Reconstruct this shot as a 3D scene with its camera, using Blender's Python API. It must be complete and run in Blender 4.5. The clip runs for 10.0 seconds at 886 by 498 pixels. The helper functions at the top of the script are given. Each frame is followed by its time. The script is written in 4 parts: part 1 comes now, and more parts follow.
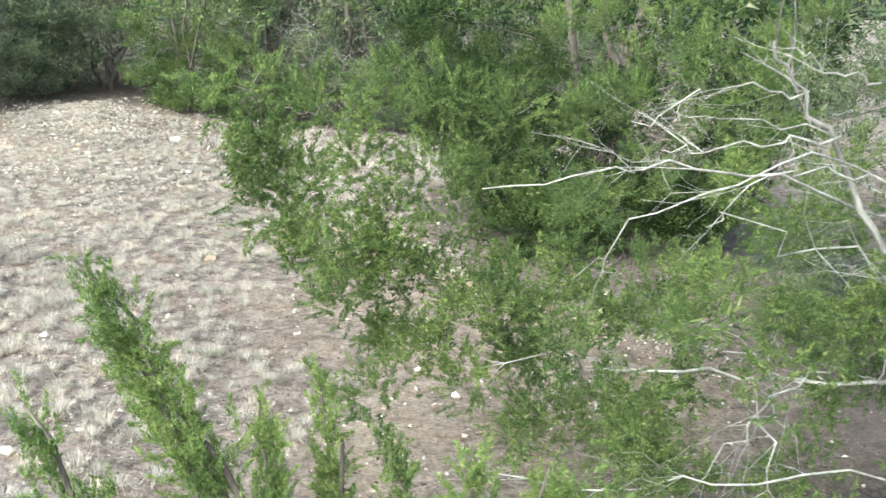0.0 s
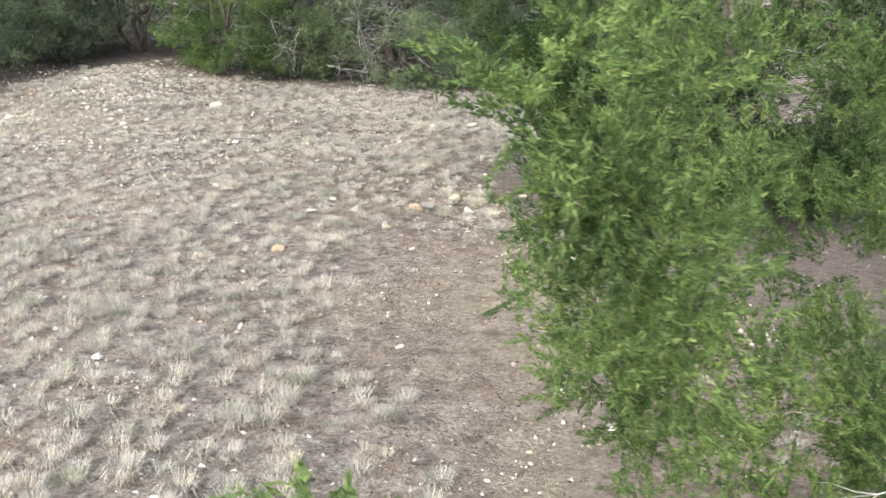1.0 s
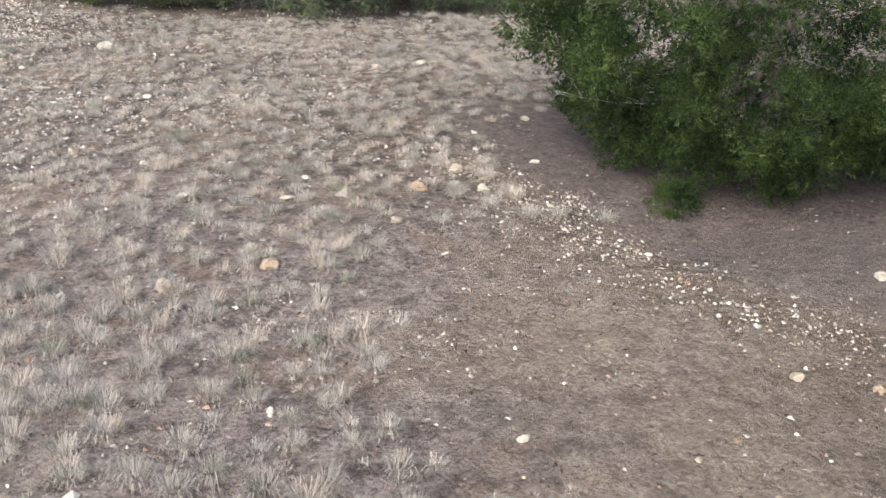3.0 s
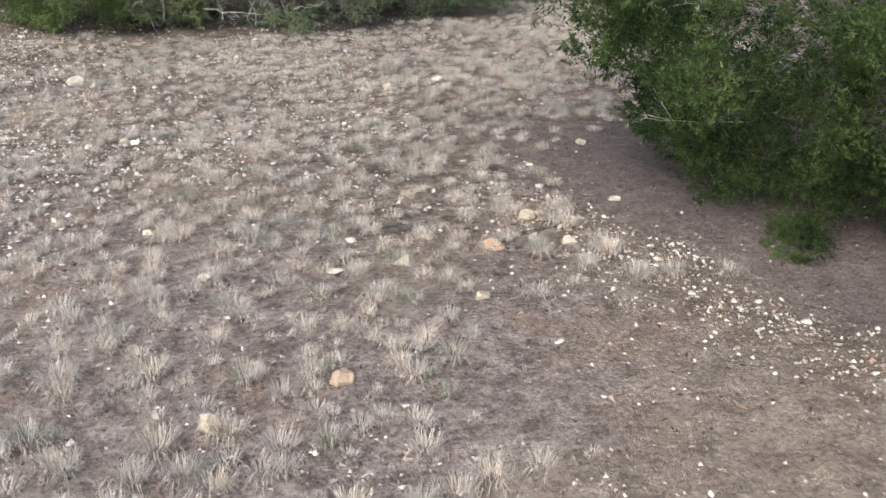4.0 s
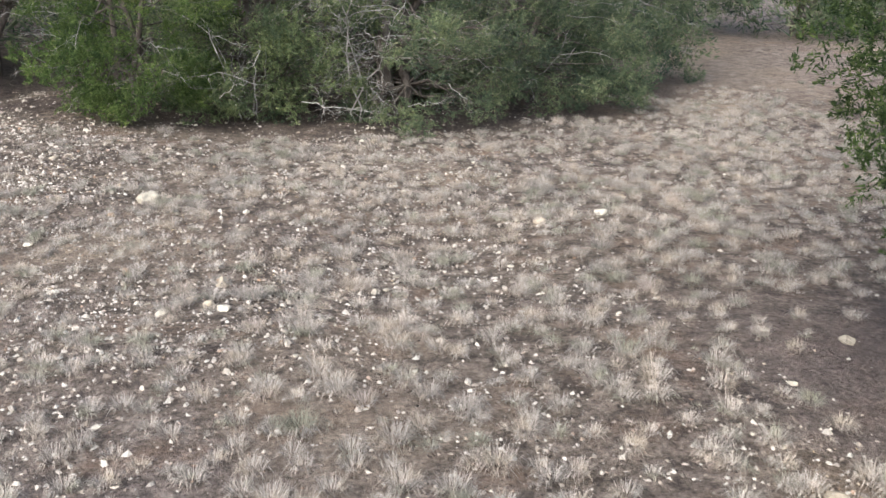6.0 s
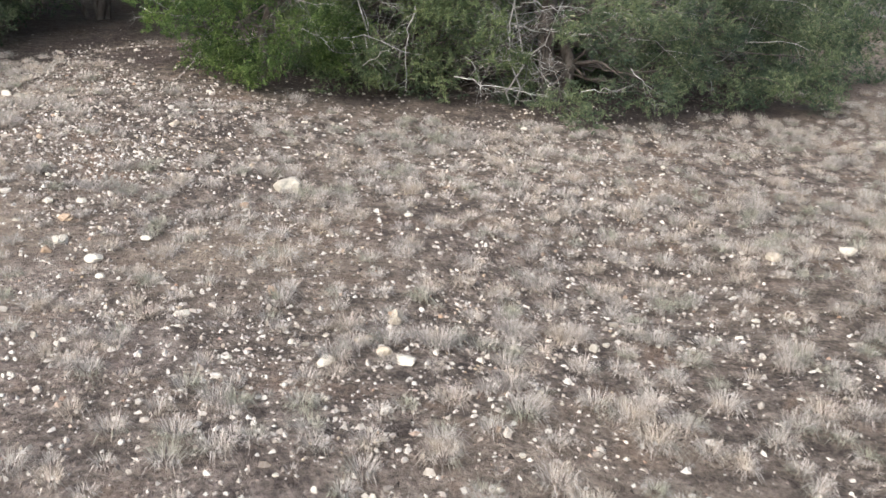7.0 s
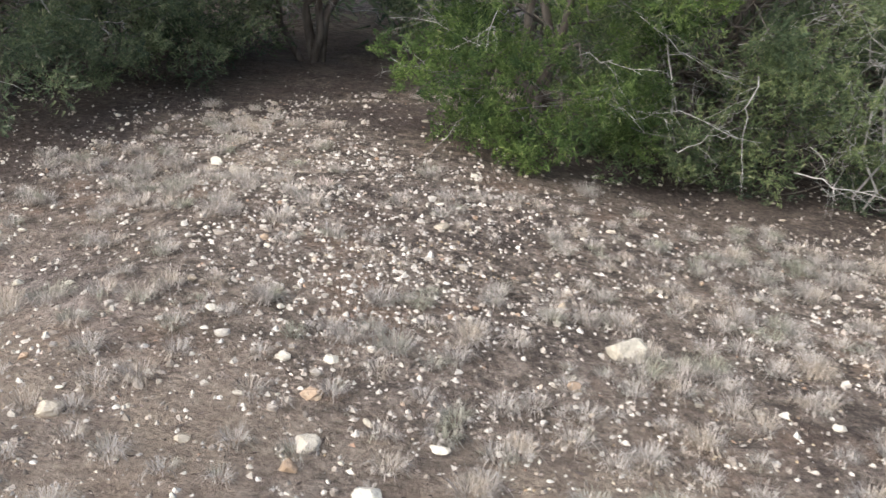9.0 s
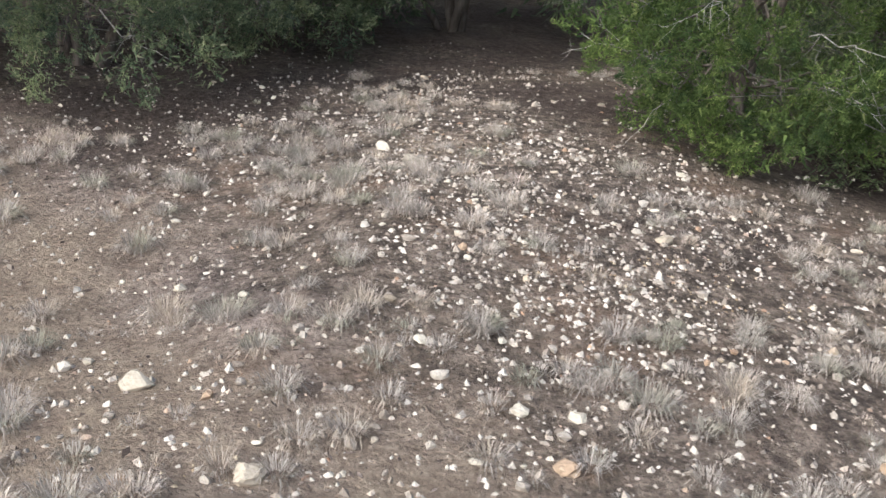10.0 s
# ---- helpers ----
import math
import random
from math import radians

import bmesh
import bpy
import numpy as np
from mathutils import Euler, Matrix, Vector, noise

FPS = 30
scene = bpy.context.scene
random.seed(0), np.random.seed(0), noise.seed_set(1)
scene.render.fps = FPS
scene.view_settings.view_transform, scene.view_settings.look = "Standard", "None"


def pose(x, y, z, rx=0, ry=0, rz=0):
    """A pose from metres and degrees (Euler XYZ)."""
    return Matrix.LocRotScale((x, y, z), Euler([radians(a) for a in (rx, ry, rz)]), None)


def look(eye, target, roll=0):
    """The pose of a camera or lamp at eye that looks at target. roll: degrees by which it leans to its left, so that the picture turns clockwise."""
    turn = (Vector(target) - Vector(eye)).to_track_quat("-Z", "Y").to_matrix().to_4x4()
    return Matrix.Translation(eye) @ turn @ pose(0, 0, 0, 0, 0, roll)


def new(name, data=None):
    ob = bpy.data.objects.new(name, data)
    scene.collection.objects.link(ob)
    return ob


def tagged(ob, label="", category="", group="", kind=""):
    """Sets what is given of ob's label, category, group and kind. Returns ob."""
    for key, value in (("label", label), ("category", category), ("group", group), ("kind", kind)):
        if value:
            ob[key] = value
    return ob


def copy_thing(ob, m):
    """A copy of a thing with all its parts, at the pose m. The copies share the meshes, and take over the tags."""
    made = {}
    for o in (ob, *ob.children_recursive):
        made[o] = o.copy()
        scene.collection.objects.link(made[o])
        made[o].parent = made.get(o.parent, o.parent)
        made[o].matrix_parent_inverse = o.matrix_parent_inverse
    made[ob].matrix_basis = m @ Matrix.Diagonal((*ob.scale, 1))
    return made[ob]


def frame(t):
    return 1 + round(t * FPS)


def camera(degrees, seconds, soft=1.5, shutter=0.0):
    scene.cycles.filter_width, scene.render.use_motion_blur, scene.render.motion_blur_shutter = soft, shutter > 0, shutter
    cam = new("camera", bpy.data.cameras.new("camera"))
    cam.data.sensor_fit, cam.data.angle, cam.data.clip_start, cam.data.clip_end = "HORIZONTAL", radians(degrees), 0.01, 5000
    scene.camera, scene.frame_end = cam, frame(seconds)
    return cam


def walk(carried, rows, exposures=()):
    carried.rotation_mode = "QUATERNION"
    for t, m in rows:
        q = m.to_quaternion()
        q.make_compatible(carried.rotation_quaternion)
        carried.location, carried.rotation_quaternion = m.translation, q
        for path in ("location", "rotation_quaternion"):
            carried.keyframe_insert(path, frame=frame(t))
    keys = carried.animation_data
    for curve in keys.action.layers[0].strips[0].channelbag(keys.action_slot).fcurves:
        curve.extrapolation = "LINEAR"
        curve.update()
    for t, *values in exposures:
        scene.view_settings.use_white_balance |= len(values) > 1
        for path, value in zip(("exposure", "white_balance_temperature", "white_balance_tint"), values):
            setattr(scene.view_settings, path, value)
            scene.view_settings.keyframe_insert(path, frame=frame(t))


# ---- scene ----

# ---------- camera ----------
cam = camera(48.0, 10.0, soft=1.5, shutter=0.12)
PATH = [
    (0, (-0.017, 0.018, 2.101), (0.004, 1.958, 1.616), 2.16),
    (0.5, (-0.299, 0.646, 1.989), (-0.311, 2.576, 1.464), -0.02),
    (1, (-0.568, 1.171, 2.016), (-0.593, 3.085, 1.438), 0.34),
    (1.5, (-0.875, 1.559, 2.011), (-0.757, 3.456, 1.390), -0.86),
    (2, (-1.104, 2.047, 1.962), (-0.974, 3.937, 1.322), -2.85),
    (2.2, (-1.171, 2.253, 1.980), (-1.041, 4.139, 1.327), -2.31),
    (3.3, (-1.703, 3.362, 1.976), (-1.394, 5.190, 1.224), 0.23),
    (3.5, (-1.762, 3.658, 1.973), (-1.447, 5.487, 1.228), -4.33),
    (4, (-1.998, 4.326, 1.919), (-1.671, 6.153, 1.174), -2.30),
    (4.5, (-2.138, 4.870, 1.950), (-1.743, 6.690, 1.221), 1.86),
    (5, (-2.203, 5.452, 2.000), (-1.912, 7.339, 1.403), 0.08),
    (5.2, (-2.267, 5.666, 1.981), (-2.017, 7.551, 1.360), 1.17),
    (6.3, (-2.457, 7.032, 1.968), (-2.232, 8.916, 1.338), -1.19),
    (6.5, (-2.603, 7.361, 1.882), (-2.438, 9.238, 1.209), 0.92),
    (7, (-2.983, 8.058, 1.819), (-2.887, 9.933, 1.130), 2.91),
    (7.5, (-3.207, 8.666, 1.767), (-3.176, 10.562, 1.130), -0.12),
    (8, (-3.494, 9.223, 1.697), (-3.535, 11.117, 1.056), 2.32),
    (8.5, (-3.754, 9.695, 1.617), (-3.829, 11.595, 0.997), 5.08),
    (9, (-4.013, 10.137, 1.636), (-4.209, 12.024, 1.003), 4.78),
    (9.5, (-4.397, 10.506, 1.568), (-4.687, 12.367, 0.896), 5.80),
    (10, (-4.697, 10.776, 1.533), (-5.033, 12.616, 0.824), 5.79),
]
EXPOSURE = [(0, 1.5, 5840, -6), (0.5, 1.41, 5860, -4), (1.0, 1.24, 5960, -1), (1.5, 1.07, 5960, 3), (2.2, 0.86, 5960, 4.5), (3.5, 0.77, 5960, 6.5), (5.0, 0.79, 5960, 5.5), (7.0, 0.75, 5960, 6.5), (10, 0.65, 5960, 6.5)]
walk(cam, [(t, look(eye, target, roll)) for t, eye, target, roll in PATH], EXPOSURE)

# ---------- sky and sun: bright overcast ----------
world = bpy.data.worlds.new("sky")
scene.world = world
world.use_nodes = True
wn = world.node_tree
wn.nodes.clear()
sky = wn.nodes.new("ShaderNodeTexSky")
sky.sky_type, sky.sun_disc = "NISHITA", False
sky.sun_elevation, sky.sun_rotation = radians(43), radians(214)
sky.dust_density, sky.air_density, sky.ozone_density = 6.0, 1.0, 0.6
background = wn.nodes.new("ShaderNodeBackground")
background.inputs["Strength"].default_value = 0.15
world_out = wn.nodes.new("ShaderNodeOutputWorld")
wn.links.new(sky.outputs[0], background.inputs[0])
wn.links.new(background.outputs[0], world_out.inputs[0])
sun_data = bpy.data.lights.new("sun", "SUN")
sun_data.energy, sun_data.angle, sun_data.color = 1.35, radians(50), (1.0, 0.97, 0.93)
sun = new("sun", sun_data)
sun.matrix_world = look((-5, -7.5, 8.4), (0, 0, 0))


# ---------- materials ----------
def shader(name, rough=0.9):
    m = bpy.data.materials.new(name)
    m.use_nodes = True
    nt = m.node_tree
    b = nt.nodes["Principled BSDF"]
    b.inputs["Roughness"].default_value = rough
    b.inputs["Specular IOR Level"].default_value = 0.2
    return m, nt, b


def ramp(nt, source, stops):
    r = nt.nodes.new("ShaderNodeValToRGB")
    while len(r.color_ramp.elements) < len(stops):
        r.color_ramp.elements.new(0.5)
    for e, (p, c) in zip(r.color_ramp.elements, stops):
        e.position, e.color = p, (*c, 1)
    nt.links.new(source, r.inputs[0])
    return r.outputs[0]


def noise_tex(nt, coord, scale, detail=5.0, rough=0.6):
    n = nt.nodes.new("ShaderNodeTexNoise")
    n.inputs["Scale"].default_value, n.inputs["Detail"].default_value, n.inputs["Roughness"].default_value = scale, detail, rough
    nt.links.new(coord, n.inputs["Vector"])
    return n.outputs["Fac"]


def mixed(nt, fac, a, b, blend="MIX"):
    m = nt.nodes.new("ShaderNodeMix")
    m.data_type, m.blend_type = "RGBA", blend
    for value, socket in ((fac, m.inputs[0]), (a, m.inputs[6]), (b, m.inputs[7])):
        if isinstance(value, (int, float)):
            socket.default_value = value
        elif isinstance(value, tuple):
            socket.default_value = (*value, 1)
        else:
            nt.links.new(value, socket)
    return m.outputs[2]


def bumped(nt, b, height, strength, distance):
    n = nt.nodes.new("ShaderNodeBump")
    n.inputs["Strength"].default_value, n.inputs["Distance"].default_value = strength, distance
    nt.links.new(height, n.inputs["Height"])
    nt.links.new(n.outputs[0], b.inputs["Normal"])


def soil_material():
    m, nt, b = shader("stony_soil", 0.95)
    pos = nt.nodes.new("ShaderNodeNewGeometry").outputs["Position"]
    wide = noise_tex(nt, pos, 0.55, 4)
    mid = noise_tex(nt, pos, 8.0, 7, 0.75)
    fine = noise_tex(nt, pos, 38.0, 6, 0.75)
    earth = ramp(nt, mid, [(0.4, (0.055, 0.043, 0.035)), (0.5, (0.19, 0.152, 0.126)), (0.6, (0.385, 0.318, 0.265))])
    pale = ramp(nt, mid, [(0.38, (0.13, 0.104, 0.095)), (0.5, (0.37, 0.305, 0.28)), (0.62, (0.56, 0.47, 0.435))])
    dusty = nt.nodes.new("ShaderNodeAttribute")
    dusty.attribute_name = "dusty"
    earth = mixed(nt, dusty.outputs["Fac"], earth, pale)
    tint = ramp(nt, wide, [(0.38, (0.17, 0.143, 0.133)), (0.62, (0.27, 0.225, 0.185))])
    base = mixed(nt, 0.3, earth, tint)
    grain = ramp(nt, fine, [(0.34, (0.4, 0.38, 0.38)), (0.5, (1, 1, 1)), (0.68, (1.55, 1.52, 1.48))])
    base = mixed(nt, 0.85, base, grain, "MULTIPLY")
    rust = ramp(nt, noise_tex(nt, pos, 1.7, 4, 0.65), [(0.54, (0, 0, 0)), (0.7, (0.7, 0.7, 0.7))])
    base = mixed(nt, rust, base, mixed(nt, 0.8, (0.3, 0.21, 0.155), grain, "MULTIPLY"))
    cells = nt.nodes.new("ShaderNodeTexVoronoi")
    cells.inputs["Scale"].default_value = 55.0
    nt.links.new(pos, cells.inputs["Vector"])
    specks = ramp(nt, cells.outputs["Distance"], [(0.10, (1, 1, 1)), (0.2, (0, 0, 0))])
    patch = ramp(nt, noise_tex(nt, pos, 2.3, 3), [(0.5, (0, 0, 0)), (0.66, (1, 1, 1))])
    spots = mixed(nt, 1.0, specks, patch, "MULTIPLY")
    base = mixed(nt, spots, base, (0.52, 0.47, 0.40))
    worn = nt.nodes.new("ShaderNodeAttribute")
    worn.attribute_name = "worn"
    sand = mixed(nt, 0.55, ramp(nt, mid, [(0.32, (0.25, 0.198, 0.163)), (0.66, (0.455, 0.37, 0.285))]), grain, "MULTIPLY")
    base = mixed(nt, worn.outputs["Fac"], base, sand)
    rusty = nt.nodes.new("ShaderNodeAttribute")
    rusty.attribute_name = "rusty"
    clay = mixed(nt, 0.55, ramp(nt, mid, [(0.36, (0.19, 0.147, 0.108)), (0.64, (0.335, 0.266, 0.198))]), grain, "MULTIPLY")
    base = mixed(nt, rusty.outputs["Fac"], base, clay)
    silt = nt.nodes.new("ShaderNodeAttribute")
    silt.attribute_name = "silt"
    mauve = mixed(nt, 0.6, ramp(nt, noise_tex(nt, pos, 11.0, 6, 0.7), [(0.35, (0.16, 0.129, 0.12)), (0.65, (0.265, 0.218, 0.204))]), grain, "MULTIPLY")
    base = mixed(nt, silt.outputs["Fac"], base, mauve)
    # Needle litter colour, darkened further to stand in for shade under the trees.
    duff_shade = nt.nodes.new("ShaderNodeAttribute")
    duff_shade.attribute_name = "duff_shade"
    shaded_needles = mixed(nt, 0.85, ramp(nt, noise_tex(nt, pos, 17.0, 6, 0.75), [(0.35, (0.062, 0.048, 0.043)), (0.65, (0.15, 0.12, 0.108))]), grain, "MULTIPLY")
    base = mixed(nt, duff_shade.outputs["Fac"], base, shaded_needles)
    nt.links.new(base, b.inputs["Base Color"])
    lumps = nt.nodes.new("ShaderNodeMath")
    lumps.operation = "ADD"
    nt.links.new(fine, lumps.inputs[0])
    nt.links.new(mid, lumps.inputs[1])
    bumped(nt, b, lumps.outputs[0], 1.0, 0.05)
    return m


def piece_material(name, stops, rough=0.9, fine=60.0, per_object=False, strength=0.5):
    """Stone, straw or litter: a colour for each piece, with fine mottling."""
    m, nt, b = shader(name, rough)
    if per_object:
        pick = nt.nodes.new("ShaderNodeObjectInfo").outputs["Random"]
    else:
        pick = nt.nodes.new("ShaderNodeNewGeometry").outputs["Random Per Island"]
    colour = ramp(nt, pick, stops)
    pos = nt.nodes.new("ShaderNodeNewGeometry").outputs["Position"]
    mott = noise_tex(nt, pos, fine, 5, 0.7)
    shade = ramp(nt, mott, [(0.3, (0.62, 0.6, 0.57)), (0.52, (1, 1, 1)), (0.75, (1.25, 1.23, 1.18))])
    nt.links.new(mixed(nt, 0.8, colour, shade, "MULTIPLY"), b.inputs["Base Color"])
    bumped(nt, b, mott, strength, 0.01)
    return m


def straw_material():
    """Dry grass: a tone for each blade, and a cast of grey, buff or sage for each tuft."""
    m, nt, b = shader("dry_grass", 0.95)
    b.inputs["Specular IOR Level"].default_value = 0.08
    geo = nt.nodes.new("ShaderNodeNewGeometry")
    blade = ramp(nt, geo.outputs["Random Per Island"], [(0.0, (0.235, 0.213, 0.192)), (0.25, (0.385, 0.354, 0.324)), (0.75, (0.53, 0.492, 0.456)), (1.0, (0.66, 0.62, 0.58))])
    cast = ramp(nt, noise_tex(nt, geo.outputs["Position"], 4.6, 2, 0.5), [(0.34, (0.74, 0.78, 0.68)), (0.45, (0.96, 0.95, 0.95)), (0.55, (1.08, 1.05, 1.03)), (0.63, (1.06, 1.0, 0.9)), (0.72, (1.04, 0.97, 0.96))])
    wide = ramp(nt, noise_tex(nt, geo.outputs["Position"], 0.7, 3), [(0.38, (0.86, 0.86, 0.86)), (0.62, (1.1, 1.09, 1.07))])
    colour = mixed(nt, 1.0, mixed(nt, 1.0, blade, cast, "MULTIPLY"), wide, "MULTIPLY")
    nt.links.new(colour, b.inputs["Base Color"])
    thin = nt.nodes.new("ShaderNodeBsdfTranslucent")
    nt.links.new(colour, thin.inputs["Color"])
    both = nt.nodes.new("ShaderNodeMixShader")
    both.inputs[0].default_value = 0.22
    nt.links.new(b.outputs[0], both.inputs[1])
    nt.links.new(thin.outputs[0], both.inputs[2])
    nt.links.new(both.outputs[0], nt.nodes["Material Output"].inputs["Surface"])
    return m


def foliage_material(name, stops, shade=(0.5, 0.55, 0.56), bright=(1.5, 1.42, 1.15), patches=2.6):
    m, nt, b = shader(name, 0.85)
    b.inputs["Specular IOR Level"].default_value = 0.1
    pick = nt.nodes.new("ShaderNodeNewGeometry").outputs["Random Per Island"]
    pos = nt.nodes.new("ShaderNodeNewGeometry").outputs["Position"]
    # Noise patches put the clumps' dark hollows and lit tips into the leaf colour.
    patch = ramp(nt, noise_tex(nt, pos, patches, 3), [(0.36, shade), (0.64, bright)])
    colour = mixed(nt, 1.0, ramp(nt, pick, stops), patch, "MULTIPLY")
    nt.links.new(colour, b.inputs["Base Color"])
    thin = nt.nodes.new("ShaderNodeBsdfTranslucent")
    nt.links.new(colour, thin.inputs["Color"])
    both = nt.nodes.new("ShaderNodeMixShader")
    both.inputs[0].default_value = 0.48
    nt.links.new(b.outputs[0], both.inputs[1])
    nt.links.new(thin.outputs[0], both.inputs[2])
    nt.links.new(both.outputs[0], nt.nodes["Material Output"].inputs["Surface"])
    return m


def bark_material(name, dark, light, scale=14.0):
    m, nt, b = shader(name, 0.9)
    geo = nt.nodes.new("ShaderNodeNewGeometry")
    stretch = nt.nodes.new("ShaderNodeMapping")
    stretch.inputs["Scale"].default_value = (1, 1, 0.18)
    nt.links.new(geo.outputs["Position"], stretch.inputs["Vector"])
    strips = noise_tex(nt, stretch.outputs[0], scale, 6, 0.7)
    spots = noise_tex(nt, geo.outputs["Position"], 5.0, 4)
    colour = ramp(nt, strips, [(0.32, dark), (0.66, light)])
    colour = mixed(nt, 0.6, colour, ramp(nt, spots, [(0.35, (0.6, 0.58, 0.56)), (0.6, (1.2, 1.2, 1.2))]), "MULTIPLY")
    nt.links.new(colour, b.inputs["Base Color"])
    bumped(nt, b, strips, 0.8, 0.02)
    return m


SOIL = soil_material()
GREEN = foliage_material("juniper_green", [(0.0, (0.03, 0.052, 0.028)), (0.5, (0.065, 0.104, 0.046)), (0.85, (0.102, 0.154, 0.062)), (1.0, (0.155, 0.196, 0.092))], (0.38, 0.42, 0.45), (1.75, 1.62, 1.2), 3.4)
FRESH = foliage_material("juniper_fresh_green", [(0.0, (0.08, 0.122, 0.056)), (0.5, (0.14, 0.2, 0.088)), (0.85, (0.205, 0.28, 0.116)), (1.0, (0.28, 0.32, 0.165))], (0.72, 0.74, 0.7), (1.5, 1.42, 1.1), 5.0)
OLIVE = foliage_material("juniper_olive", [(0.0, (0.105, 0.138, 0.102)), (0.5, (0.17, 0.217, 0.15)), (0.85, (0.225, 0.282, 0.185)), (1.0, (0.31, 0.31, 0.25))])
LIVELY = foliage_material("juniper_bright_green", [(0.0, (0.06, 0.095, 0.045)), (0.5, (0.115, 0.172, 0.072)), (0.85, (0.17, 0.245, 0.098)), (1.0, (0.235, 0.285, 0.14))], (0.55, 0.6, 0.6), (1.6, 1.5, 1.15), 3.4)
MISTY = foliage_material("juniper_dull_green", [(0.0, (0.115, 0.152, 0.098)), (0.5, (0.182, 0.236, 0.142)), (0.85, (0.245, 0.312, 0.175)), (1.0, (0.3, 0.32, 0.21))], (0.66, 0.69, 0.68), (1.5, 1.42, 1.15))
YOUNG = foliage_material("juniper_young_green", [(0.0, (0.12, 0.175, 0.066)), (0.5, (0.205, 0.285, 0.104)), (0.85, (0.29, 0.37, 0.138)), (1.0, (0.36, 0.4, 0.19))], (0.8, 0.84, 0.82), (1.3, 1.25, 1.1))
BARK = bark_material("juniper_bark", (0.065, 0.053, 0.046), (0.22, 0.192, 0.172))
BLEACHED = bark_material("bleached_wood", (0.2, 0.192, 0.184), (0.6, 0.585, 0.56), 22.0)
GREY_WOOD = bark_material("grey_twigs", (0.11, 0.105, 0.1), (0.33, 0.32, 0.31), 22.0)
STRAW = straw_material()
LITTER = piece_material("needle_litter", [(0.0, (0.08, 0.062, 0.053)), (0.5, (0.16, 0.126, 0.108)), (1.0, (0.27, 0.222, 0.193))])
GRAVEL = piece_material("limestone_gravel", [(0.0, (0.2, 0.168, 0.142)), (0.3, (0.34, 0.298, 0.26)), (0.55, (0.49, 0.452, 0.405)), (0.95, (0.63, 0.594, 0.542)), (1.0, (0.38, 0.26, 0.18))])
PEBBLE = piece_material("limestone_pebbles", [(0.0, (0.25, 0.215, 0.185)), (0.35, (0.38, 0.34, 0.3)), (0.7, (0.44, 0.398, 0.35)), (0.93, (0.6, 0.56, 0.505)), (0.96, (0.46, 0.37, 0.27)), (1.0, (0.36, 0.24, 0.17))], 0.9, 90.0)
CRUMBS = piece_material("soil_crumbs", [(0.0, (0.05, 0.04, 0.034)), (0.3, (0.1, 0.08, 0.068)), (0.55, (0.2, 0.163, 0.14)), (0.72, (0.36, 0.3, 0.26)), (0.8, (0.3, 0.19, 0.13)), (0.85, (0.54, 0.48, 0.42)), (1.0, (0.66, 0.61, 0.54))])
OCHRE = piece_material("ochre_grit", [(0.0, (0.24, 0.17, 0.11)), (0.5, (0.43, 0.34, 0.225)), (1.0, (0.6, 0.525, 0.4))])
WHITE_ROCK = piece_material("white_limestone", [(0.0, (0.5, 0.452, 0.372)), (1.0, (0.68, 0.638, 0.552))], 0.9, 45.0, True)
TAN_ROCK = piece_material("tan_limestone", [(0.0, (0.4, 0.342, 0.265)), (1.0, (0.54, 0.48, 0.395))], 0.9, 45.0, True)
ORANGE_ROCK = piece_material("iron_stained_rock", [(0.0, (0.33, 0.235, 0.165)), (1.0, (0.42, 0.33, 0.245))], 0.9, 45.0, True)
GREY_ROCK = piece_material("grey_limestone", [(0.0, (0.28, 0.25, 0.21)), (1.0, (0.46, 0.42, 0.35))], 0.9, 45.0, True)

# ---------- mesh tools ----------


def lattice(x, y, scale, seed):
    """Smooth value noise in 0..1 on arrays."""
    x, y = np.asarray(x, float) * scale + seed * 17.3, np.asarray(y, float) * scale - seed * 9.1
    i, j = np.floor(x).astype(np.int64), np.floor(y).astype(np.int64)
    u, v = x - i, y - j
    u, v = u * u * (3 - 2 * u), v * v * (3 - 2 * v)

    def corner(a, b):
        h = (a * 374761393 + b * 668265263 + seed * 1442695) & 0x7FFFFFFF
        h = ((h ^ (h >> 13)) * 1274126177) & 0x7FFFFFFF
        return ((h ^ (h >> 16)) & 0xFFFF) / 65535.0

    return (corner(i, j) * (1 - u) + corner(i + 1, j) * u) * (1 - v) + (corner(i, j + 1) * (1 - u) + corner(i + 1, j + 1) * u) * v


def height(x, y):
    """The lie of the land: a gentle shoulder with a stony hump and small hummocks."""
    x, y = np.asarray(x, float), np.asarray(y, float)
    u, v = np.tanh((x + 2) / 3.2) * 3.0, np.tanh((y - 11) / 6.0) * 5.5
    big = -0.026 * u + 0.003 * v - 0.013 * u * u - 0.011 * u * v
    rise = 0.18 * np.exp(-(((x + 5.0) / 1.25) ** 2 + ((y - 16.0) / 2.1) ** 2))
    fall = -0.16 * np.clip((-5.75 - x) / 0.6, 0, 1) * np.exp(-((y - 13.8) / 1.6) ** 2)
    dips = -0.11 * np.exp(-(((x + 1.7) / 0.8) ** 2 + ((y - 12.7) / 1.1) ** 2)) - 0.16 * np.exp(-(((x - 0.75) / 0.55) ** 2 + ((y - 8.4) / 0.7) ** 2))
    big = big + rise + fall + dips
    return big + 0.05 * (lattice(x, y, 1.1, 3) - 0.5) + 0.035 * (lattice(x, y, 3.7, 5) - 0.5) + 0.012 * (lattice(x, y, 9.0, 6) - 0.5)


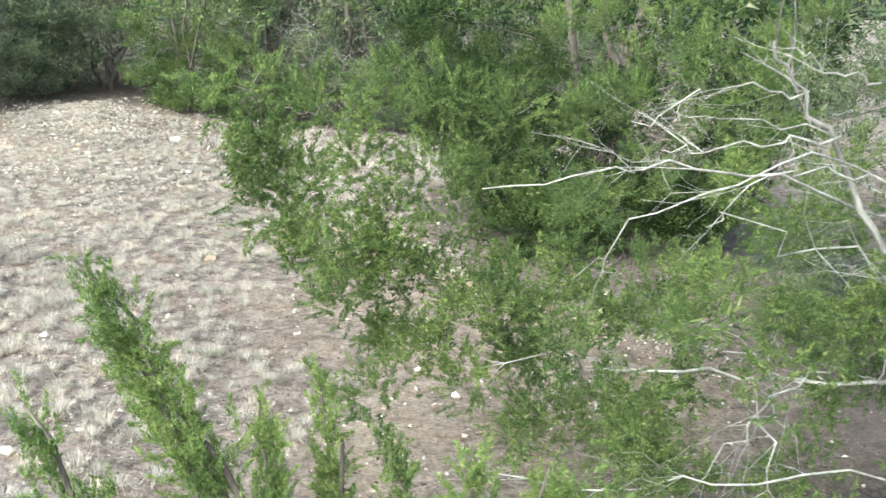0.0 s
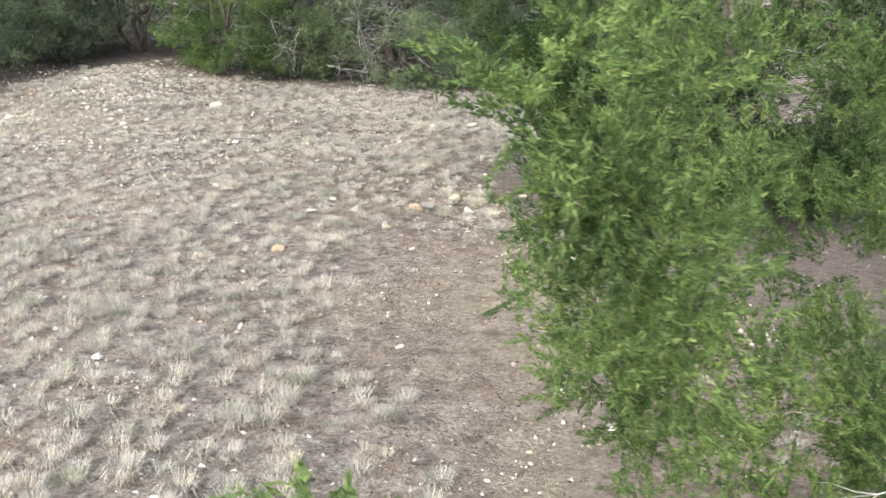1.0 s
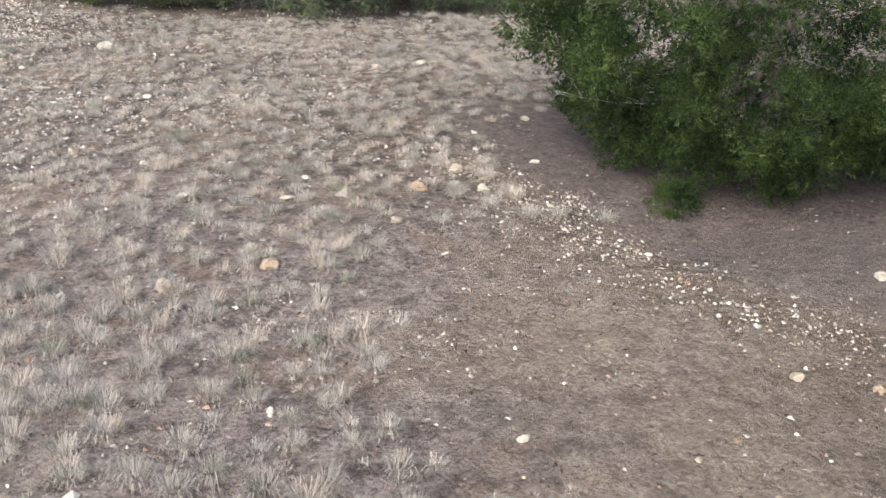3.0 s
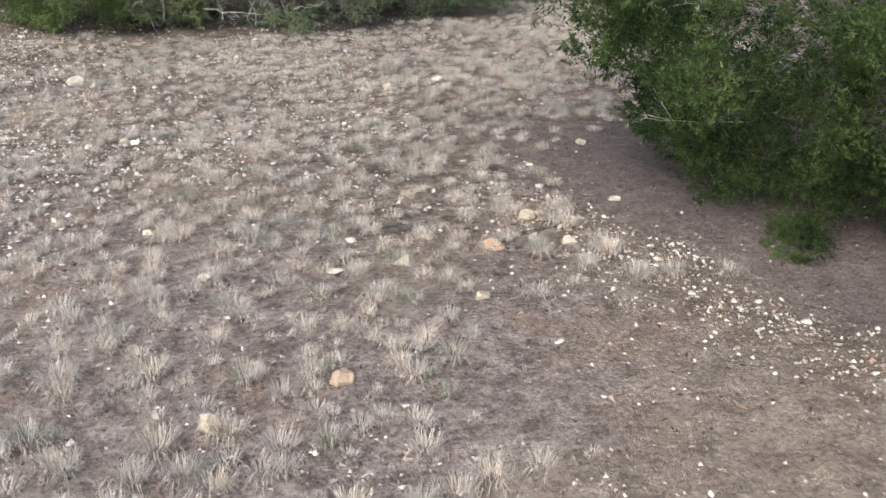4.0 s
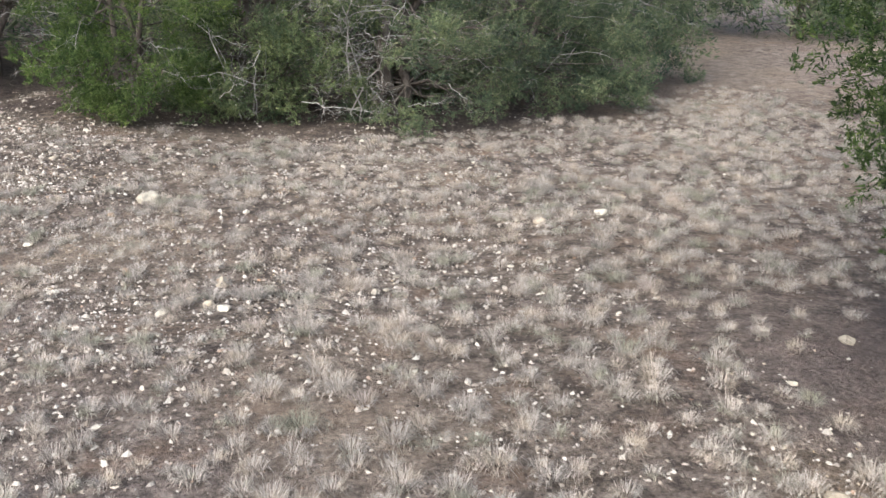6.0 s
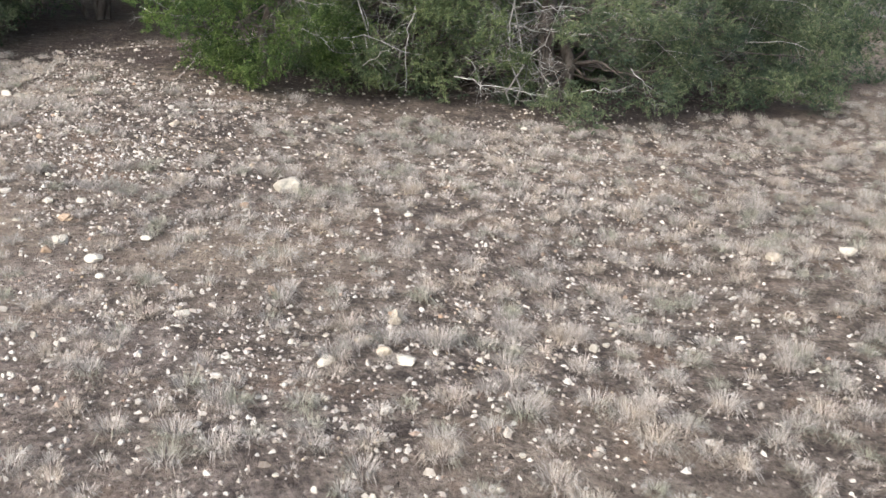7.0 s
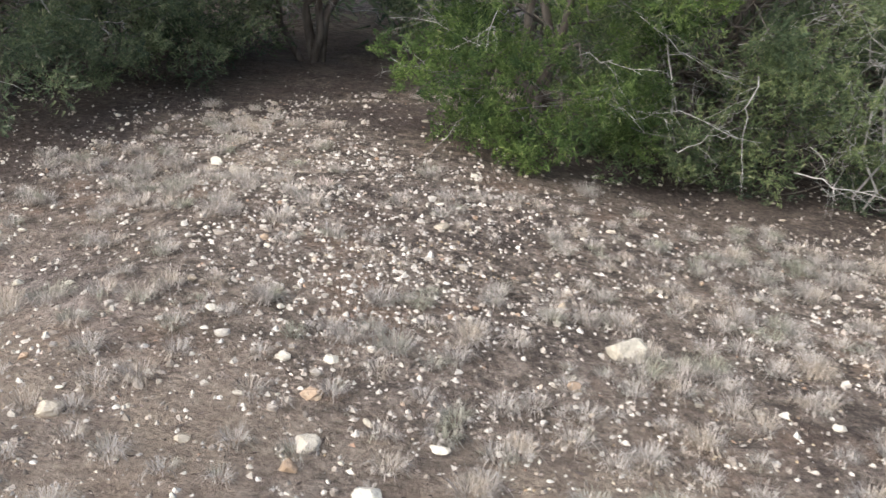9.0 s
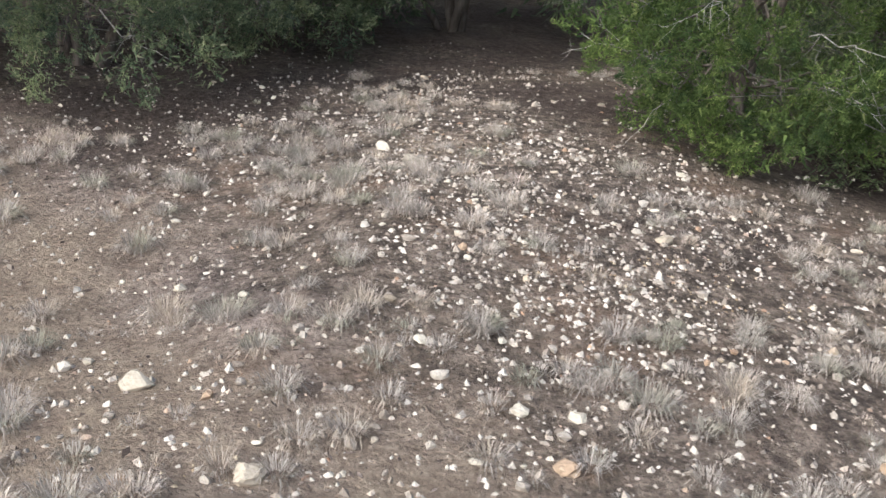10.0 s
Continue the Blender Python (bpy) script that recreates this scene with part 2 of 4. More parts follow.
def mesh_of(name, verts, tris, smooth=False):
    me = bpy.data.meshes.new(name)
    verts, tris = np.asarray(verts, np.float32), np.asarray(tris, np.int32)
    me.vertices.add(len(verts))
    me.vertices.foreach_set("co", verts.ravel())
    me.loops.add(tris.size)
    me.loops.foreach_set("vertex_index", tris.ravel())
    me.polygons.add(len(tris))
    me.polygons.foreach_set("loop_start", np.arange(0, tris.size, 3, dtype=np.int32))
    me.polygons.foreach_set("use_smooth", np.full(len(tris), smooth))
    me.update(calc_edges=True)
    me.validate()
    return me


def mesh_part(name, pieces, material, parent=None, label="", smooth=False):
    """Joins (verts, tris) pieces into one mesh object."""
    count, vs, fs = 0, [], []
    for v, f in pieces:
        vs.append(v), fs.append(np.asarray(f) + count)
        count += len(v)
    me = mesh_of(name, np.concatenate(vs), np.concatenate(fs), smooth)
    me.materials.append(material)
    ob = new(name, me)
    if parent:
        ob.parent = parent
    return tagged(ob, label)


def tube(points, radii, sides=6):
    p = np.asarray(points, float)
    n = len(p)
    d = np.gradient(p, axis=0)
    d /= np.linalg.norm(d, axis=1)[:, None] + 1e-9
    ref = np.where(np.abs(d[:, 2:3]) > 0.9, [[1.0, 0, 0]], [[0, 0, 1.0]])
    a = np.cross(d, ref)
    a /= np.linalg.norm(a, axis=1)[:, None]
    b = np.cross(d, a)
    th = np.linspace(0, 2 * np.pi, sides, endpoint=False)
    ring = a[:, None] * np.cos(th)[None, :, None] + b[:, None] * np.sin(th)[None, :, None]
    v = (p[:, None] + ring * np.asarray(radii, float)[:, None, None]).reshape(-1, 3)
    f = []
    for i in range(n - 1):
        for k in range(sides):
            q, r = i * sides + k, i * sides + (k + 1) % sides
            f += [(q, r, r + sides), (q, r + sides, q + sides)]
    v = np.vstack([v, p[-1:]])
    f += [((n - 1) * sides + k, (n - 1) * sides + (k + 1) % sides, n * sides) for k in range(sides)]
    return v, f


def bent(a, b, sag, wobble, n, g):
    """A bent line from a to b."""
    a, b = np.asarray(a, float), np.asarray(b, float)
    s = np.linspace(0, 1, n)[:, None]
    p = a + (b - a) * s
    p[:, 2] += sag * np.sin(np.pi * s[:, 0])
    p[1:-1] += g.normal(0, wobble, (n - 2, 3))
    return p


def sprays(centres, axes, per, length, g, width=0.24, plume=2.6, spread=1.0):
    """Feathery plumes: small pointed leaf sprays set along the axes from the centres."""
    per = per * 2
    n = len(centres) * per
    axes = axes + g.normal(0, 0.5, axes.shape)
    axes /= np.linalg.norm(axes, axis=1)[:, None]
    ax = np.repeat(axes, per, 0)
    u = g.uniform(-0.5, 0.8, (n, 1))
    c = np.repeat(centres, per, 0) + ax * u * length * plume * spread + g.normal(0, 0.42 * length * spread, (n, 3)) * (1.1 - np.abs(u))
    d = ax * 0.8 + g.normal(0, 0.42, (n, 3))
    d /= np.linalg.norm(d, axis=1)[:, None]
    side = np.cross(d, g.normal(0, 1, (n, 3)))
    side /= np.linalg.norm(side, axis=1)[:, None] + 1e-9
    ln = length * g.uniform(0.55, 1.3, (n, 1))
    w = ln * width * 0.6 * g.uniform(0.6, 1.3, (n, 1))
    v = np.stack([c + side * w * 0.5, c - side * w * 0.5, c + d * ln], 1).reshape(-1, 3)
    return v, np.arange(n * 3).reshape(-1, 3)


def inner_sprays(centres, radius, per, g):
    """The closely packed inner foliage of each clump, in broader sprays."""
    per = per * 2
    n = len(centres) * per
    r = np.repeat(np.asarray(radius), per)[:, None]
    way = g.normal(0, 1, (n, 3))
    way /= np.linalg.norm(way, axis=1)[:, None]
    c = np.repeat(centres, per, 0) + way * r * np.sqrt(g.uniform(0, 1, (n, 1)))
    d = way * 0.5 + g.normal(0, 0.5, (n, 3))
    d /= np.linalg.norm(d, axis=1)[:, None]
    side = np.cross(d, g.normal(0, 1, (n, 3)))
    side /= np.linalg.norm(side, axis=1)[:, None] + 1e-9
    ln = np.clip(r * 0.24, 0.02, 0.05) * g.uniform(0.6, 1.25, (n, 1))
    w = ln * 0.13 * g.uniform(0.7, 1.3, (n, 1))
    v = np.stack([c + side * w, c - side * w, c + d * ln], 1)
    v[..., 2] = np.maximum(v[..., 2], 0.02)
    return v.reshape(-1, 3), np.arange(n * 3).reshape(-1, 3)


def dead_branch(start, way, length, radius, g, depth=2):
    """A bare grey branch with forking twigs."""
    way = np.asarray(way, float) / np.linalg.norm(way)
    end = np.asarray(start, float) + way * length
    line = bent(start, end, g.uniform(-0.08, 0.08) * length, 0.035 * length, 7, g)[:: 1 if depth == 2 else 2]
    out = [tube(line, np.linspace(radius, radius * 0.3, len(line)), 3 if depth < 2 else 5)]
    if depth:
        for _ in range(4 if depth == 2 else 3):
            k = int(g.integers(1, len(line) - 1))
            turn = way + g.normal(0, 0.75, 3)
            out += dead_branch(line[k], turn, length * g.uniform(0.3, 0.55), radius * 0.5, g, depth - 1)
    return out


# ---------- ground ----------
STRIP_X = (-0.5, -0.2, -0.02, 0.12, 0.3, 0.58, 0.9, 1.25, 1.8)
STRIP_Y = (9.6, 9.1, 8.4, 7.8, 7.3, 6.98, 6.75, 6.5, 6.15)


def strip_amount(x, y):
    """The curved band of washed-out pebbles below the dark tree."""
    near = np.full_like(x, 9.0)
    for k in np.linspace(0, 8, 33):
        near = np.minimum(near, np.hypot(x - np.interp(k, range(9), STRIP_X), y - np.interp(k, range(9), STRIP_Y)))
    return np.exp(-(near / 0.3) ** 2)


def worn_amount(x, y):
    """Where trampling and rain have left bare sandy earth."""
    bend = 0.7 * (lattice(0.8 * x + 0.6 * y, 0.8 * y - 0.6 * x, 0.9, 61) - 0.5)
    strip = 0.72 * np.exp(-((x + 0.3 + bend) / 0.6) ** 2) * np.clip((9.0 - y + 2 * bend) / 2.0, 0, 1) * np.clip((y - 0.5) / 2.0, 0, 1)
    left = 0.92 * np.clip((-5.2 - (y - 13) - x) / 0.6, 0, 1) * np.clip((y - 11.5) / 0.6, 0, 1) * np.clip((15.8 - y) / 0.8, 0, 1)
    left = np.maximum(left, 0.85 * np.exp(-(((x + 5.1) / 0.55) ** 2 + ((y - 12.7) / 0.45) ** 2)) + 0.75 * np.exp(-(((x + 3.6) / 0.7) ** 2 + ((y - 12.7) / 0.35) ** 2)))
    lane = np.exp(-((x - 3.0 - 0.25 * (y - 20)) / 1.6) ** 2) * np.clip((y - 17) / 3, 0, 1) * 0.7
    patchy = 0.6 + 0.3 * lattice(0.8 * x + 0.6 * y, 0.8 * y - 0.6 * x, 2.1, 31) + 0.3 * lattice(0.6 * x - 0.8 * y, 0.6 * y + 0.8 * x, 5.2, 32)
    return np.clip(np.maximum(np.maximum(strip, left), lane) * patchy + 1.3 * np.clip(lattice(0.7 * x + 0.7 * y, 0.7 * y - 0.7 * x, 1.3, 33) - 0.56, 0, 0.4), 0, 1)


def rusty_amount(x, y):
    """Ochre clay laid bare below the band of pebbles."""
    below = np.clip((x - 0.0) / 0.5, 0, 1) * np.clip((7.3 - 0.55 * x - y) / 0.4, 0, 1) * np.clip((3.2 - x) / 1.2, 0, 1) * np.clip((y - 1.0) / 2.0, 0, 1)
    below = np.maximum(0.8 * below, strip_amount(x, y))
    return np.clip(0.85 * below * (0.5 + 0.4 * lattice(x, y, 2.7, 82) + 0.4 * lattice(0.7 * x - 0.7 * y, 0.7 * x + 0.7 * y, 6.1, 83)), 0, 0.8)


def dusty_amount(x, y):
    """Where the topsoil is pale dust; elsewhere it is dark brown earth."""
    near = np.clip((y + 14) / 6, 0, 1) * np.clip((10.5 + 1.2 * np.clip(-1.5 - x, 0, 1) - y + 1.6 * (lattice(x, y, 0.9, 71) - 0.5)) / 2.2, 0, 1)
    left = np.clip((-4.9 - (y - 13) - x + 0.9 * (lattice(x, y, 1.7, 72) - 0.5)) / 0.6, 0, 1) * np.clip((y - 11.3) / 0.6, 0, 1) * np.clip((16.0 - y) / 0.8, 0, 1)
    far = np.clip((y - 18.5) / 1.5, 0, 1) * np.clip((x - 0.5) / 1.0, 0, 1)
    return np.maximum(np.maximum(near, left), far) * (0.55 + 0.45 * lattice(x, y, 2.9, 73))


def duff_shade_amount(x, y):
    """Where needle litter lies under the junipers, with their shade put into its tone."""
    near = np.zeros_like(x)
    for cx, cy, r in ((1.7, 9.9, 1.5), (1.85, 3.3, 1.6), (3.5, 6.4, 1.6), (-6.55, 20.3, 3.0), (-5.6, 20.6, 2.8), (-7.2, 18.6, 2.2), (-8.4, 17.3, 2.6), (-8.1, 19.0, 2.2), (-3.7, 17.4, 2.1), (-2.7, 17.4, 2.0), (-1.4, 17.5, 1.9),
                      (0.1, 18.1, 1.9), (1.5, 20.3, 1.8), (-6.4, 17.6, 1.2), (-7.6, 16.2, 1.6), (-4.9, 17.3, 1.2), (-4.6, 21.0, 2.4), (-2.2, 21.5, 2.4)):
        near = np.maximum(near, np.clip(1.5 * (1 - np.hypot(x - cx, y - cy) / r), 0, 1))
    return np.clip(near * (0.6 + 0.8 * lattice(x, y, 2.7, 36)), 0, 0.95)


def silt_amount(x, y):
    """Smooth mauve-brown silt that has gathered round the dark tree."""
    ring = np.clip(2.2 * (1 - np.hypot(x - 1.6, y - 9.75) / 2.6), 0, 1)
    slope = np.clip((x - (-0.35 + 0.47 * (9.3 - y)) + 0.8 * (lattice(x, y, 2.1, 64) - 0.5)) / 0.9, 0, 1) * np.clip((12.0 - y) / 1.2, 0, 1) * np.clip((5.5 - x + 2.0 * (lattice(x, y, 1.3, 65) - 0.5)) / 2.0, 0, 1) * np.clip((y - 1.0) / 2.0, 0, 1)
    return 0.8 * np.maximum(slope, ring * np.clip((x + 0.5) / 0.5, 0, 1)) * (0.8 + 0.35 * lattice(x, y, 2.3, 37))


XS = np.concatenate([[-600, -250, -110, -55, -30, -20, -15], np.arange(-12, 8.01, 0.1), [10, 14, 20, 32, 60, 120, 260, 600]])
YS = np.concatenate([[-600, -250, -110, -50, -20, -8, -3], np.arange(0, 24.01, 0.1), [26, 30, 38, 55, 110, 250, 600]])
HS = height(*np.meshgrid(XS, YS))


def surface(x, y):
    """The height of the built ground sheet."""
    x, y = np.asarray(x, float), np.asarray(y, float)
    i = np.clip(np.searchsorted(XS, x) - 1, 0, len(XS) - 2)
    j = np.clip(np.searchsorted(YS, y) - 1, 0, len(YS) - 2)
    u, v = (x - XS[i]) / (XS[i + 1] - XS[i]), (y - YS[j]) / (YS[j + 1] - YS[j])
    return (HS[j, i] * (1 - u) + HS[j, i + 1] * u) * (1 - v) + (HS[j + 1, i] * (1 - u) + HS[j + 1, i + 1] * u) * v


def ground():
    xs, ys = XS, YS
    gx, gy = np.meshgrid(xs, ys)
    v = np.stack([gx, gy, height(gx, gy)], -1).reshape(-1, 3)
    i, j = np.meshgrid(np.arange(len(xs) - 1), np.arange(len(ys) - 1))
    a = (j * len(xs) + i).ravel()
    t = np.concatenate([np.stack([a, a + 1, a + 1 + len(xs)], 1), np.stack([a, a + 1 + len(xs), a + len(xs)], 1)])
    ob = mesh_part("ground", [(v, t)], SOIL, smooth=True)
    wear = ob.data.attributes.new("worn", "FLOAT", "POINT")
    wear.data.foreach_set("value", worn_amount(v[:, 0], v[:, 1]).astype(np.float32))
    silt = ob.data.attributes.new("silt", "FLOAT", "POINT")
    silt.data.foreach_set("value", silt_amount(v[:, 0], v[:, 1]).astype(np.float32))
    rust = ob.data.attributes.new("rusty", "FLOAT", "POINT")
    rust.data.foreach_set("value", rusty_amount(v[:, 0], v[:, 1]).astype(np.float32))
    dust = ob.data.attributes.new("dusty", "FLOAT", "POINT")
    dust.data.foreach_set("value", dusty_amount(v[:, 0], v[:, 1]).astype(np.float32))
    # Litter mask that also carries the painted tree shade.
    mat = ob.data.attributes.new("duff_shade", "FLOAT", "POINT")
    mat.data.foreach_set("value", duff_shade_amount(v[:, 0], v[:, 1]).astype(np.float32))
    return tagged(ob, "stony pinkish brown soil of a clearing", "ground", kind="structure")


ground()

# ---------- junipers ----------
def juniper(x, y, tall, wide, seed, clusters, tufts, per, leaf, material, label, skirt=0.6, stems=3, trunk=0.09, dead=6,
            bare=0.0, name="juniper_tree", clump=0.17, low=0.06, extra=(), inner=(), twig=0.006, lower=0.7, heart=100, limb=0.5, width=0.34, hollow=0.3, fineness=3.2, top=1.5, shape=None, gap=None, bumps=1.7, haze=0):
    g = np.random.default_rng(seed)
    root = tagged(new(name), label, "tree", "junipers round the clearing")
    root.location = (x, y, float(surface(x, y)) - 0.03)
    wood = []
    axis_top = np.array([0, 0, tall * 0.92])
    stem_lines = []
    for s in range(stems):
        a = 2 * np.pi * s / stems + g.uniform(-0.4, 0.4)
        foot = np.array([np.cos(a), np.sin(a), 0]) * trunk * 1.1
        head = axis_top * g.uniform(0.75, 1.0) + np.array([np.cos(a), np.sin(a), 0]) * wide * 0.3
        line = bent(foot - [0, 0, 0.1], head, 0.0, 0.05 * tall ** 0.5, 9, g)
        line[0] = foot - [0, 0, 0.1]
        stem_lines.append(line)
        wood.append(tube(line, trunk * np.linspace(1.0, 0.12, 9) * g.uniform(0.7, 1.1), 8))
    reach = min(0.55, top * 1.1 / tall)
    zf = np.where(g.uniform(0, 1, clusters) < lower, low + (reach - low) * g.beta(0.9, 1.1, clusters), g.uniform(reach, 0.97, clusters))
    ang = g.uniform(0, 2 * np.pi, clusters)
    prof = (skirt + (1 - skirt) * np.clip(zf / 0.3, 0, 1)) * np.sqrt(np.clip(1 - np.clip((zf - 0.4) / 0.62, 0, 1) ** 2, 0.02, 1))
    lump = 0.78 + 0.44 * lattice(np.cos(ang) * 1.7 + 5, np.sin(ang) * 1.7 + zf * 4, 1.0, seed % 97 + 1)
    if bumps > 1.7:
        lump = 0.72 + 0.5 * lattice(np.cos(ang) * bumps + 5, np.sin(ang) * bumps + zf * bumps * 2, 1.0, seed % 97 + 1)
    if shape:
        prof = np.interp(zf * tall, *zip(*shape)) / wide
        lump = 0.6 + 0.4 * lump
    rr = wide * prof * lump * np.sqrt(g.uniform(hollow, 1.0, clusters))
    rr = rr * np.where(zf > 0.8, g.uniform(0.0, 1.0, clusters), 1.0)
    c = np.stack([np.cos(ang) * rr, np.sin(ang) * rr, zf * tall], 1)
    out = np.stack([np.cos(ang), np.sin(ang), np.full(clusters, 0.35)], 1)
    keep = g.uniform(0, 1, clusters) >= bare
    if gap:
        (ax, ay), (s0, s1), (z0, z1) = gap
        across = c[:, 0] * ax + c[:, 1] * ay
        keep &= ~((across > s0) & (across < s1) & (c[:, 2] > z0) & (c[:, 2] < z1) & (g.uniform(0, 1, clusters) < 0.9))
    fine = []
    for points, tips, per_tip, size in ((extra, 46, 50, 0.0108), (inner, 44, 24, 0.0156)):
        if not len(points):
            continue
        more = np.array(points) - [x, y, root.location.z]
        m = len(more) * tips
        round_ball = g.normal(0, 1, (m, 3)) + [-0.3, -0.1, 0.2]
        round_ball /= np.linalg.norm(round_ball, axis=1)[:, None]
        places = np.repeat(more, tips, 0) + round_ball * clump * 1.5 * np.repeat(g.uniform(0.65, 1.35, len(more)), tips)[:, None] * np.sqrt(g.uniform(0.1, 1.0, (m, 1)))
        fine.append(sprays(places, round_ball + [0, 0, 0.35], per_tip, size, g, 0.56, 0.058 / size))
    for k in range(clusters):
        if g.uniform() < limb:
            line = stem_lines[k % stems]
            z0 = max(0.12, c[k, 2] * g.uniform(0.45, 0.85))
            i = int(np.clip(np.searchsorted(line[:, 2], z0), 1, 8))
            wood.append(tube(bent(line[i], c[k], 0.1 * g.normal(), 0.05, 6, g), np.linspace(0.016, 0.003, 6) * min(0.5 + trunk * 4, limb * 2.2), 5))
    mesh_part("trunk", wood, BARK, root, "shaggy grey-brown bark", True)
    c, out = c[keep], out[keep]
    n = len(c) * tufts
    ball = g.normal(0, 1, (n, 3)) + np.repeat(out, tufts, 0) * 0.6
    ball /= np.linalg.norm(ball, axis=1)[:, None]
    girth = g.uniform(0.6, 1.35, len(c)) * np.where(c[:, 2] > top, 2.0, 1.0)
    size = np.repeat(girth, tufts)[:, None]
    tc = np.repeat(c, tufts, 0) + ball * clump * 1.6 * size * np.sqrt(g.uniform(0.15, 1.0, (n, 1))) * [1, 1, 0.8]
    tc[:, 2] = np.maximum(tc[:, 2], 0.04)
    ball[:, 2] += 0.35
    high = tc[:, 2] > top
    thin = high & (g.uniform(0, 1, n) < 0.35)
    toward = np.array([-2.5 - x, 9.0 - y])
    toward /= np.hypot(*toward)
    front = (ball[:, :2] * 0.3 + (tc[:, :2] / wide)) @ toward > -0.15
    leaves = fine
    for pick, many, scale in ((front & ~high, fineness, fineness ** -0.5), (~front & ~high, 0.45, 1.45), (high & ~thin, 0.5, 2.6)):
        if pick.any():
            leaves = leaves + [sprays(tc[pick], ball[pick], max(3, int(per * many)), leaf * scale, g, width, 2.6, max(1.0, 0.9 / scale))]
    if heart:
        core = c[:, 2] < top
        leaves = leaves + [inner_sprays(c[core], (girth * clump * 1.25)[core], heart, g)]
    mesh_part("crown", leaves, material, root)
    if haze:
        mesh = []
        for _ in range(haze):
            a, z0 = g.uniform(0, 2 * np.pi), g.uniform(0.12, 0.75) * min(tall, 2.6)
            start = np.array([np.cos(a), np.sin(a), 0]) * wide * g.uniform(0.1, 0.75) + [0, 0, z0]
            way = (np.cos(a) + g.normal(0, 0.6), np.sin(a) + g.normal(0, 0.6), g.normal(0.1, 0.5))
            mesh += dead_branch(start, way, wide * g.uniform(0.2, 0.45), 0.0032, g, 1)
        tagged(mesh_part("twig_tangle", mesh, GREY_WOOD, root, "tangle of fine grey dry twigs", True), kind="stuff")
    for _ in range(dead):
        a = g.uniform(0, 2 * np.pi)
        z0 = g.uniform(0.15, 0.6) * min(tall, 2.6)
        start = np.array([np.cos(a), np.sin(a), 0]) * wide * g.uniform(0.2, 0.5) + [0, 0, z0]
        way = (np.cos(a) + g.normal(0, 0.3), np.sin(a) + g.normal(0, 0.3), g.uniform(-0.5, 0.5))
        mesh_part("dead_branch", dead_branch(start, way, wide * g.uniform(0.35, 0.65), twig * g.uniform(0.7, 1.4), g), BLEACHED, root, "bleached bare branch", True)
    return root


# the tree at the clearing's edge, brushed past at the start
BOUGH = [(-0.45, 2.21, 1.89), (-0.39, 2.23, 1.76), (-0.32, 2.23, 1.65), (-0.29, 2.28, 1.53), (-0.26, 3.03, 1.18), (-0.17, 3.12, 1.03), (-0.23, 2.94, 1.36),
         (-0.29, 2.39, 1.86), (-0.17, 3.0, 1.76), (0.01, 3.08, 1.81), (0.2, 3.05, 1.77), (0.41, 3.11, 1.77), (0.59, 3.16, 1.84), (-0.24, 3.0, 1.61),
         (-0.05, 2.99, 1.58), (0.18, 3.17, 1.61), (-0.34, 2.31, 1.65), (-0.33, 2.94, 1.38), (-0.19, 3.0, 1.32), (-0.26, 3.0, 1.21), (-0.16, 3.32, 1.83),
         (0.17, 2.83, 1.22), (0.33, 2.79, 1.23), (0.46, 2.75, 1.29), (0.11, 2.84, 0.99), (0.27, 2.92, 1.04), (-0.17, 2.78, 0.94), (-0.42, 2.3, 1.73),
         (-0.11, 3.1, 0.99)]
INNER = [(-0.13, 2.96, 1.35), (0.03, 3.03, 1.26), (0.2, 3.08, 1.26), (0.08, 2.91, 1.19), (0.24, 2.95, 1.13), (0.31, 3.03, 1.24), (0.06, 3.33, 1.36),
         (0.32, 3.35, 1.33), (-0.17, 3.07, 1.44), (0.34, 3.24, 1.52), (0.1, 3.32, 1.52), (-0.08, 3.16, 1.16), (-0.03, 2.94, 1.08), (0.82, 2.7, 1.64),
         (1.14, 2.81, 1.64), (1.01, 2.75, 1.25), (1.18, 2.79, 1.17), (1.3, 2.85, 1.42), (0.54, 2.56, 1.03), (0.73, 2.83, 1.22), (0.57, 2.96, 1.17),
         (0.41, 2.88, 1.36)]
g = np.random.default_rng(61)
LOWER = [tuple(g.uniform((0.35, 2.55, 0.35), (1.7, 3.2, 1.25))) for _ in range(20)] + [tuple(g.uniform((0.5, 2.7, 1.25), (1.8, 3.3, 2.1))) for _ in range(12)]
LOWER += [tuple(g.uniform((0.25, 2.5, 0.3), (1.1, 3.0, 0.9))) for _ in range(10)]
edge_tree = juniper(1.85, 3.3, 4.3, 1.6, 11, 120, 24, 20, 0.026, FRESH, "fresh green juniper with bare bleached lower branches", skirt=0.8,
                    stems=3, trunk=0.075, dead=11, clump=0.08, low=0.14, extra=BOUGH, inner=INNER + LOWER, bare=0.1, twig=0.004, limb=0.04, width=0.28, heart=0, fineness=2.2, top=2.2)


